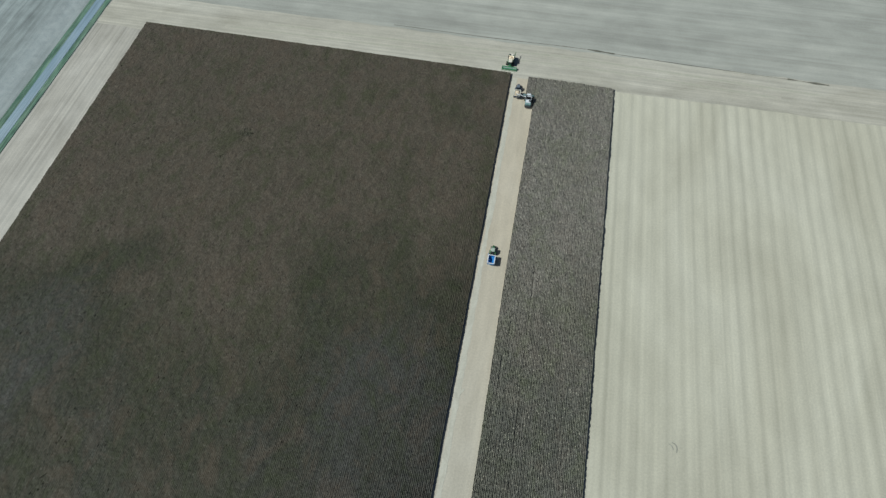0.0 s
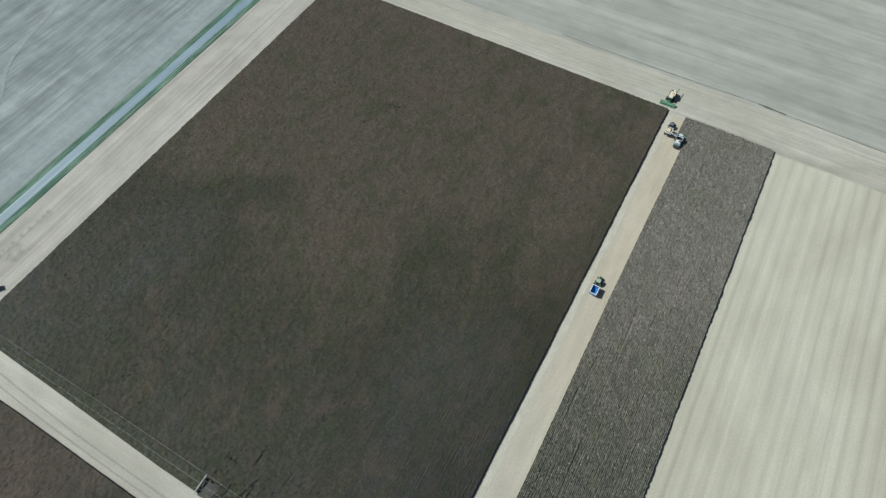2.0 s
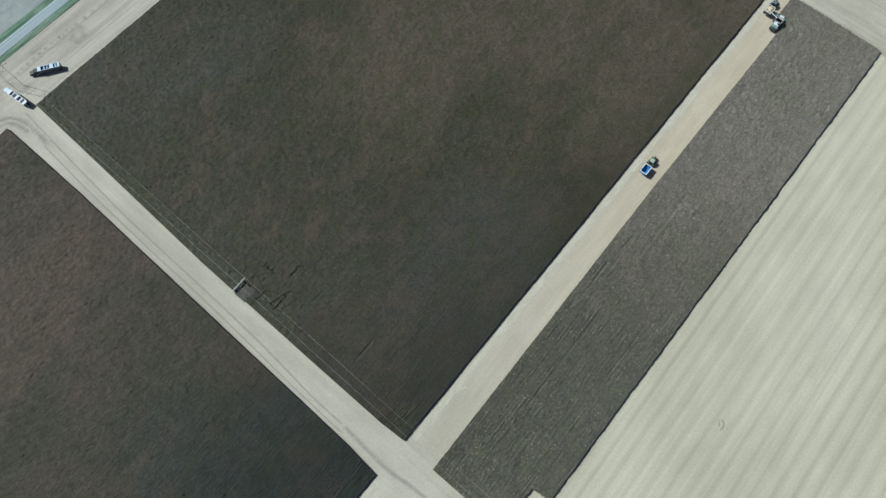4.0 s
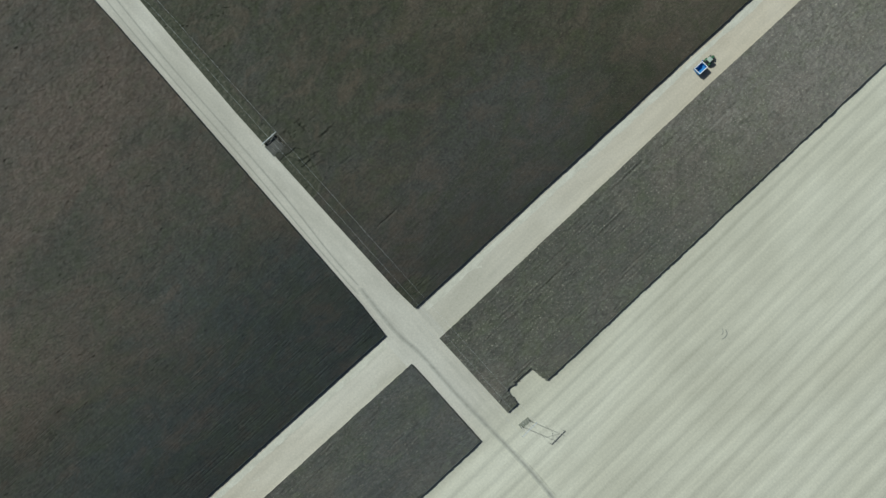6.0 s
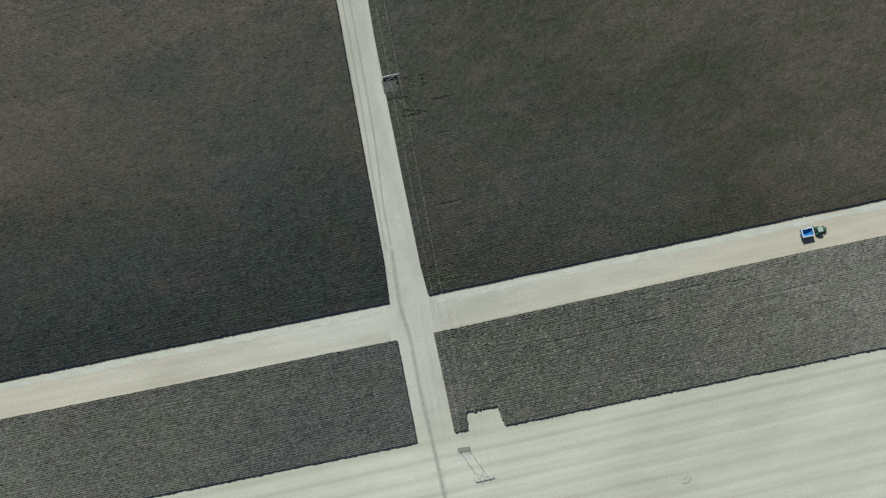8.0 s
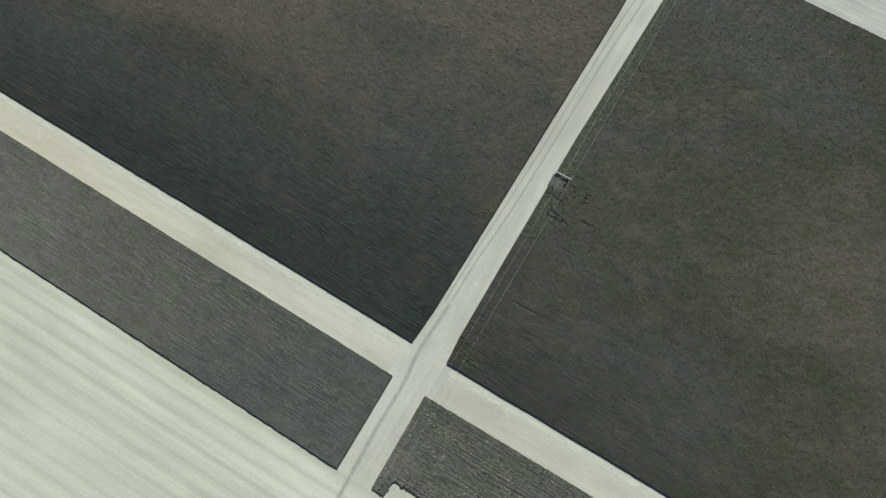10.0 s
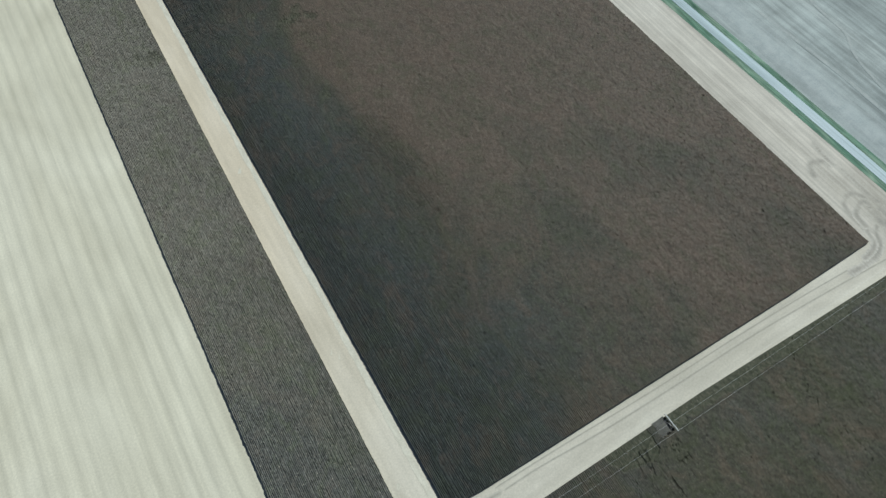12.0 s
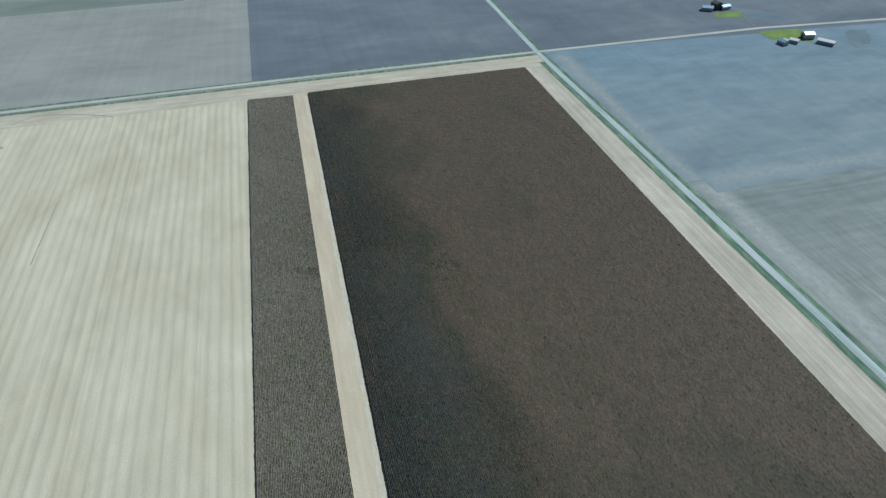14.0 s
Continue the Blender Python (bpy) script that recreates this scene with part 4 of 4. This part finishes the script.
def tractor(label, m_body, m_roof):
    ob = tagged(empty("tractor"), label, "tractor")
    hood = part("hood", profile([(0.3, 1.0), (0.3, 1.95), (2.1, 1.8), (2.5, 1.55), (2.55, 0.95)], -0.5, 0.5, 0.08), m_body, ob)
    part("grille", box(-0.4, 0.4, 2.53, 2.6, 1.0, 1.5, 1.0, 0.01), M_DARK, hood)
    part("exhaust", rod((0.42, 0.5, 1.8), (0.42, 0.5, 2.95), 0.07, 10), M_DARK, ob)
    part("chassis", box(-0.4, 0.4, -1.9, 2.3, 0.6, 1.05, 1.0, 0.05), M_DARK, ob)
    cab = part("cab", box(-0.85, 0.85, -1.5, 0.3, 1.35, 2.85, (0.9, 0.86), 0.08), M_GLASS, ob, "dark glazed cab")
    part("roof", box(-0.95, 0.95, -1.65, 0.35, 2.85, 3.08, 0.9, 0.08), m_roof, cab)
    part("front_weights", box(-0.45, 0.45, 2.6, 2.95, 0.6, 1.0, 1.0, 0.04), M_DARK, ob)
    part("hitch", box(-0.12, 0.12, -2.5, -1.8, 0.45, 0.6, 1.0, 0.02), M_DARK, ob)
    for sx in (-1, 1):
        part("fender", profile([(-1.9, 1.3), (-1.6, 1.85), (-0.6, 1.95), (-0.1, 1.6), (-0.1, 1.5), (-0.6, 1.82), (-1.55, 1.72), (-1.8, 1.25)], sx * 0.8, sx * 1.5), m_body, ob)
        wheel(ob, sx * 1.2, -1.0, 0.95, 0.7, M_TYRE, M_YELLOW if m_body is not M_NAVY else M_STEEL, "rear_wheel")
        wheel(ob, sx * 1.0, 1.75, 0.68, 0.5, M_TYRE, M_YELLOW if m_body is not M_NAVY else M_STEEL, "front_wheel")
    return ob


def grain_cart(label, m_side, m_rim, m_inside, full):
    ob = tagged(empty("grain_cart"), label, "grain cart")
    bin_ = part("bin", hopper(3.5, 5.0, 0.95, 3.5, 1.2, 2.6, 0.07, 0.25), m_side, ob)
    for s in (-1, 1):
        part("side_rim", box(s * 1.75 - 0.2, s * 1.75 + 0.2, -2.64, 2.64, 3.5, 3.66, 1.0, 0.03), m_rim, bin_)
        part("end_rim", box(-1.54, 1.54, s * 2.5 - 0.2, s * 2.5 + 0.2, 3.5, 3.64, 1.0, 0.03), m_rim, bin_)
    if full:
        g = bmesh.new()
        add_box(g, -1.64, 1.64, -2.4, 2.4, 2.9, 3.85, (0.5, 0.65), 0.2)
        part("grain_load", g, M_GRAIN, bin_, "heaped yellow threshed grain")
    part("axle", box(-1.5, 1.5, -0.5, -0.2, 0.7, 1.0, 1.0, 0.03), M_DARK, ob)
    db = bmesh.new()
    for sx in (-1, 1):
        add_rod(db, (sx * 0.6, 1.4, 0.9), (0.05 * sx, 4.0, 0.6), 0.1, 8)
    part("drawbar", db, M_DARK, ob)
    part("unloading_auger", rod((-1.5, 2.3, 1.2), (-2.0, 2.9, 3.9), 0.18, 10), m_side, ob)
    for sx in (-1, 1):
        wheel(ob, sx * 1.75, -0.35, 0.9, 0.75, M_TYRE, m_rim)
    return ob


def grain_truck(label, m_cab, m_trailer, m_rim, m_bed, bed_z, bows):
    """A tractor unit with an open-topped hopper-bottom trailer, 15.5 m long."""
    ob = tagged(empty("grain_truck"), label, "truck", "trucks waiting in the yard")
    part("chassis", box(-0.45, 0.45, 2.4, 8.4, 0.75, 1.0, 1.0, 0.03), M_DARK, ob)
    cab = part("cab", profile([(4.3, 0.9), (4.3, 3.0), (5.6, 3.05), (6.3, 2.3), (8.2, 2.0), (8.5, 1.6), (8.5, 0.7), (4.5, 0.7)], -1.1, 1.1, 0.08), m_cab, ob)
    part("windscreen", profile([(5.75, 2.85), (6.28, 2.3), (6.34, 2.34), (5.8, 2.92)], -0.95, 0.95), M_GLASS, cab)
    for sx in (-1, 1):
        part("side_window", box(sx * 1.1 - 0.02, sx * 1.1 + 0.02, 5.0, 5.9, 2.0, 2.75, (1, 0.8)), M_GLASS, cab)
        part("exhaust_stack", rod((sx * 1.0, 4.15, 1.0), (sx * 1.0, 4.15, 3.6), 0.09, 10), M_STEEL, ob)
        part("fuel_tank", rod((sx * 0.95, 4.4, 0.75), (sx * 0.95, 5.8, 0.75), 0.32, 14), M_STEEL, ob)
        wheel(ob, sx * 1.0, 7.5, 0.52, 0.3, M_TYRE, M_STEEL)
        for y in (3.4, 2.1):
            wheel(ob, sx * 0.9, y, 0.52, 0.55, M_TYRE, M_STEEL)
        for y in (-5.4, -6.6):
            wheel(ob, sx * 0.9, y, 0.52, 0.55, M_TYRE, M_STEEL)
    tr = tagged(mesh_object("trailer", trailer_body(), m_trailer, ob), "dark blue open-topped hopper trailer with a pale rim")
    for sx in (-1, 1):
        part("top_rail", box(sx * 1.27 - 0.12, sx * 1.27 + 0.12, -7.3, 3.9, 3.3, 3.46, 1.0, 0.03), m_rim, tr)
        for k in range(12):
            y = -6.9 + k * 0.93
            part("rib", box(sx * 1.31 - 0.03, sx * 1.31 + 0.05, y - 0.05, y + 0.05, 1.5, 3.3), m_rim, tr)
    for y, w in bows:
        part("top_bow", box(-1.15, 1.15, y - w / 2, y + w / 2, 3.32, 3.42, 1.0, 0.02), m_rim, tr)
    for y in (-4.4, 1.0):
        bm = bmesh.new()
        add_box(bm, -0.4, 0.4, y - 0.5, y + 0.5, 0.55, 1.5, (2.6, 4.0))
        part("hopper_bottom", bm, m_trailer, tr)
    # added dark floor: the deep shade inside the hopper put into its colour
    part("shade_floor", box(-1.2, 1.2, -7.15, 3.75, 1.95, bed_z), m_bed, tr, "dark level floor with the hopper's shade in its colour")
    part("landing_gear", box(-0.8, 0.8, 1.5, 1.65, 0.1, 1.2), M_DARK, tr)
    return ob


def trailer_body():
    bm = bmesh.new()

    def ring(hw, y0, y1, z):
        return [bm.verts.new(p) for p in ((-hw, y0, z), (hw, y0, z), (hw, y1, z), (-hw, y1, z))]
    rings = [ring(1.2, -7.0, 3.6, 1.45), ring(1.3, -7.3, 3.9, 1.6), ring(1.3, -7.3, 3.9, 3.3), ring(1.22, -7.2, 3.8, 3.3), ring(1.22, -7.2, 3.8, 1.9), ring(0.5, -6.4, 3.0, 1.55)]
    bm.faces.new(rings[0][::-1])
    bm.faces.new(rings[-1])
    for a, b in zip(rings, rings[1:]):
        for i in range(4):
            bm.faces.new((a[i], a[(i + 1) % 4], b[(i + 1) % 4], b[i]))
    return bm


# machines at work on the lane
place(sized(combine_harvester("green combine with a wide green header entering the harvested lane", M_GREEN, M_CREAM, M_HEADER, M_CREAM, 8.4, 10, False, True), 1.1), -0.55 * U, 113.2 * U + 5.0, 0.14, 180)
place(sized(combine_harvester("dusty grey-green combine unloading into a cart while cutting the crop", M_DULL_GREEN, M_WHITE, M_DULL_GREEN, M_STEEL, 6.6, 8, True, False), 1.1), 4.9 * U, 103.4 * U, 0.1)
place(grain_cart("cream-rimmed grain cart heaped with pale yellow grain", M_NAVY, M_CREAM, M_CREAM, True), 2.25 * U, 104.6 * U, 0.1)
place(sized(tractor("dark blue tractor pulling the cream grain cart", M_NAVY, M_SLATE), 1.15), 2.25 * U, 104.6 * U + 6.7, 0.1)
place(grain_cart("blue grain cart with white rim, empty, on the tan lane", M_BLUE, M_WHITE, M_BLUE, False), 2.75 * U, 61.3 * U, 0.1)
place(sized(tractor("dark green tractor with pale roof pulling the blue grain cart", M_GREEN, M_FADED), 1.15), 2.75 * U, 61.3 * U + 6.7, 0.1)

# trucks in the yard
place(grain_truck("pale-rimmed dark blue hopper truck parked in the dirt yard", M_DARK, M_NAVY, M_PALE_BLUE, M_BED_SHADE, 2.7, ((-6.75, 1.1), (-5.3, 0.5), (-3.3, 1.9), (-1.2, 0.3), (0.3, 0.4), (2.9, 1.8))), -93.3 * U, 7.6 * U, 0.06, 147)
place(grain_truck("white-rimmed dark hopper truck with pale cab parked at the lane mouth", M_PALE_BLUE, M_NAVY, M_WHITE, M_BED_SHADE, 2.5, ((-7.0, 1.5), (-4.4, 0.7), (-1.6, 1.2), (1.2, 0.4), (3.4, 1.4))), -92.8 * U, 0.4 * U, 0.14, 94.6)


# ---- power line on two-pole frames ----
POLE_H, ARM_Z, ARM_HALF, POLE_HALF = 19.2, 17.4, 4.2, 1.95


def pole_frame(x, y, label, turn):
    ob = tagged(empty("power_pole_frame"), label, "power pole", "poles of the power line")
    for s in (-1, 1):
        part("pole", rod((0, s * POLE_HALF, -0.3), (0, s * POLE_HALF, POLE_H), 0.12, 12, 0.07), M_WOOD, ob)
    arm = part("crossarm", box(-0.13, 0.13, -ARM_HALF, ARM_HALF, ARM_Z - 0.2, ARM_Z + 0.2, 1.0, 0.03), M_ARM, ob, "pale double crossarm")
    for s in (-1, 1):
        part("cross_brace", rod((0.14 * s, -s * POLE_HALF, 12.6), (0.14 * s, s * POLE_HALF, 16.4), 0.06, 8), M_WOOD, ob)
    for y_ in (-ARM_HALF + 0.2, 0, ARM_HALF - 0.2):
        bm = bmesh.new()
        for k in range(6):
            add_rod(bm, (0, y_, ARM_Z - 0.25 - k * 0.17), (0, y_, ARM_Z - 0.36 - k * 0.17), 0.14, 10, 0.06)
        part("insulator", bm, M_DARK, arm)
    return place(ob, x, y, 0, turn)


LINE = [P(-94.35, 2.1), P(-34.75, 1.3), P(24.45, 0.45)]
pole_frame(*LINE[0], "weathered wooden two-pole power frame at the truck yard", 0.8)
pole_frame(*LINE[1], "weathered wooden two-pole power frame standing in the crop edge", 0.8)
pole_frame(*LINE[2], "weathered wooden two-pole power frame in a grass patch on the stubble", 0.8)


def overhead_wire(dy, z, r, sag):
    bm = bmesh.new()
    for (xa, ya), (xb, yb) in zip(LINE, LINE[1:]):
        last = None
        for k in range(25):
            t = k / 24
            c = Vector((xa + (xb - xa) * t, ya + (yb - ya) * t + dy, z - sag * 4 * t * (1 - t)))
            ring = [bm.verts.new(c + Vector((0, math.cos(a) * r, math.sin(a) * r))) for a in (0.4, 1.97, 3.54, 5.1)]
            if last:
                for i in range(4):
                    bm.faces.new((last[i], last[(i + 1) % 4], ring[(i + 1) % 4], ring[i]))
            last = ring
    bmesh.ops.recalc_face_normals(bm, faces=bm.faces)
    return tagged(mesh_object("overhead_wire", bm, M_ARM), "thin bright aluminium wire hung between the pole frames", "power line", "wires of the power line")


for dy in (-ARM_HALF + 0.2, 0.0, ARM_HALF - 0.2):
    overhead_wire(dy, ARM_Z - 1.25, 0.026, 2.6)

sheet("grass_patch", [P(24.05, -0.6), P(24.85, -0.6), P(24.85, 1.45), P(24.05, 1.45)], 0.12, M_WEED, "small grey-green weedy patch left round the poles", "grass", 8, 0.9)
sheet("grass_patch", [P(-36.8, -0.2), P(-34.3, -0.2), P(-34.3, 2.4), P(-36.8, 2.4)], 0.22, M_CLEARING, "dark weedy clearing round the poles", "grass", 8, 0.6)


# ---- farmsteads ----
def gable_shed(name, label, w, l, h, m_roof, m_wall, doors=1):
    ob = tagged(empty(name), label, "farm building")
    part("wall", box(-w / 2, w / 2, -l / 2, l / 2, 0, h), m_wall, ob)
    g = h + w * 0.22
    for s in (-1, 1):
        bm = bmesh.new()
        a = [bm.verts.new(p) for p in ((0, -l / 2 - 0.4, g), (0, l / 2 + 0.4, g), (s * (w / 2 + 0.5), l / 2 + 0.4, h - 0.2), (s * (w / 2 + 0.5), -l / 2 - 0.4, h - 0.2))]
        f = bm.faces.new(a)
        ext = bmesh.ops.extrude_face_region(bm, geom=[f])
        bmesh.ops.translate(bm, vec=(0, 0, 0.15), verts=[e for e in ext["geom"] if isinstance(e, bmesh.types.BMVert)])
        bmesh.ops.recalc_face_normals(bm, faces=bm.faces)
        part("roof", bm, m_roof, ob)
    for s in (-1, 1):
        bm = bmesh.new()
        y0, y1 = s * (l / 2), s * (l / 2 - 0.2)
        vs = [[bm.verts.new((x, y, z)) for x, z in ((-w / 2, h), (w / 2, h), (0, g))] for y in (y0, y1)]
        bm.faces.new(vs[0])
        bm.faces.new(vs[1][::-1])
        for i in range(3):
            bm.faces.new((vs[0][i], vs[0][(i + 1) % 3], vs[1][(i + 1) % 3], vs[1][i]))
        bmesh.ops.recalc_face_normals(bm, faces=bm.faces)
        part("gable", bm, m_wall, ob)
    part("door", box(-w * 0.22, w * 0.22, -l / 2 - 0.08, -l / 2 + 0.05, 0, h * 0.8), M_DARK, ob, "dark sliding door")
    return ob


sheet("farm_lawn", [P(-205.3, -224), P(-206.5, -233.0), P(-226.5, -231.5), P(-221.5, -215.5)], 0.1, M_LAWN, "bright green farmyard lawn beside the cross road", "lawn", 12, 2.0)
sheet("farm_lawn", [P(-198.5, -255), P(-201.5, -260.5), P(-215.8, -260.5), P(-211.5, -252.5)], 0.1, M_LAWN, "bright green farmyard lawn beyond the cross road", "lawn", 12, 2.0)
band("farm_drive", straight(P(-209, -239.3), P(-214.5, -258), 8), 2.2, 0.15, M_FAR_GREEN, "narrow grey-green farm drive", "driveway")
sheet("soil_patch", [P(-214.5, -249), P(-215.5, -268), P(-232, -250), P(-230, -241.5)], 0.05, M_DARK_PATCH, "dark blue-grey ground beside the farm drive", "ground", 12, 6.0)
sheet("soil_patch", [P(-233, -206), P(-243, -223), P(-256, -224), P(-243, -206)], 0.05, M_DARK_PATCH, "dark blue-grey ground behind the sheds", "ground", 12, 6.0)
place(gable_shed("machine_shed", "white-roofed machine shed with a dark shaded wall", 10, 13, 6, M_ROOF_WHITE, M_WALL), -221.5 * U, -220.5 * U, 0, 80)
place(gable_shed("long_shed", "long white-roofed shed beside the lawn", 8, 19, 4.2, M_ROOF_WHITE, M_WALL), -224.2 * U, -212.2 * U, 0, 34)
place(gable_shed("small_barn", "small blue-grey metal-roofed barn", 8, 11, 4.2, M_ROOF_BLUE, M_WALL), -206.3 * U, -217.2 * U, 0, 10)
place(gable_shed("small_barn", "small white metal-roofed barn", 7, 10, 4.0, M_ROOF_WHITE, M_WALL), -212.2 * U, -217.3 * U, 0, 35)
place(gable_shed("small_shed", "tiny white-roofed shed between two barns", 4.5, 6.5, 3.0, M_ROOF_WHITE, M_WALL), -209.2 * U, -218.8 * U, 0, 20)
place(gable_shed("small_barn", "blue-roofed barn beyond the cross road", 9, 14, 4.6, M_ROOF_BLUE, M_WALL), -201.0 * U, -265.5 * U, 0, 60)
place(gable_shed("dark_barn", "dark tall barn beyond the cross road", 10, 12, 8, M_ROOF_DARK, M_ROOF_DARK), -206.6 * U, -266.6 * U, 0, 5)
place(gable_shed("small_barn", "blue-roofed barn with pale walls beyond the cross road", 8, 14, 4.6, M_ROOF_BLUE, M_WALL), -210.2 * U, -264.8 * U, 0, 100)
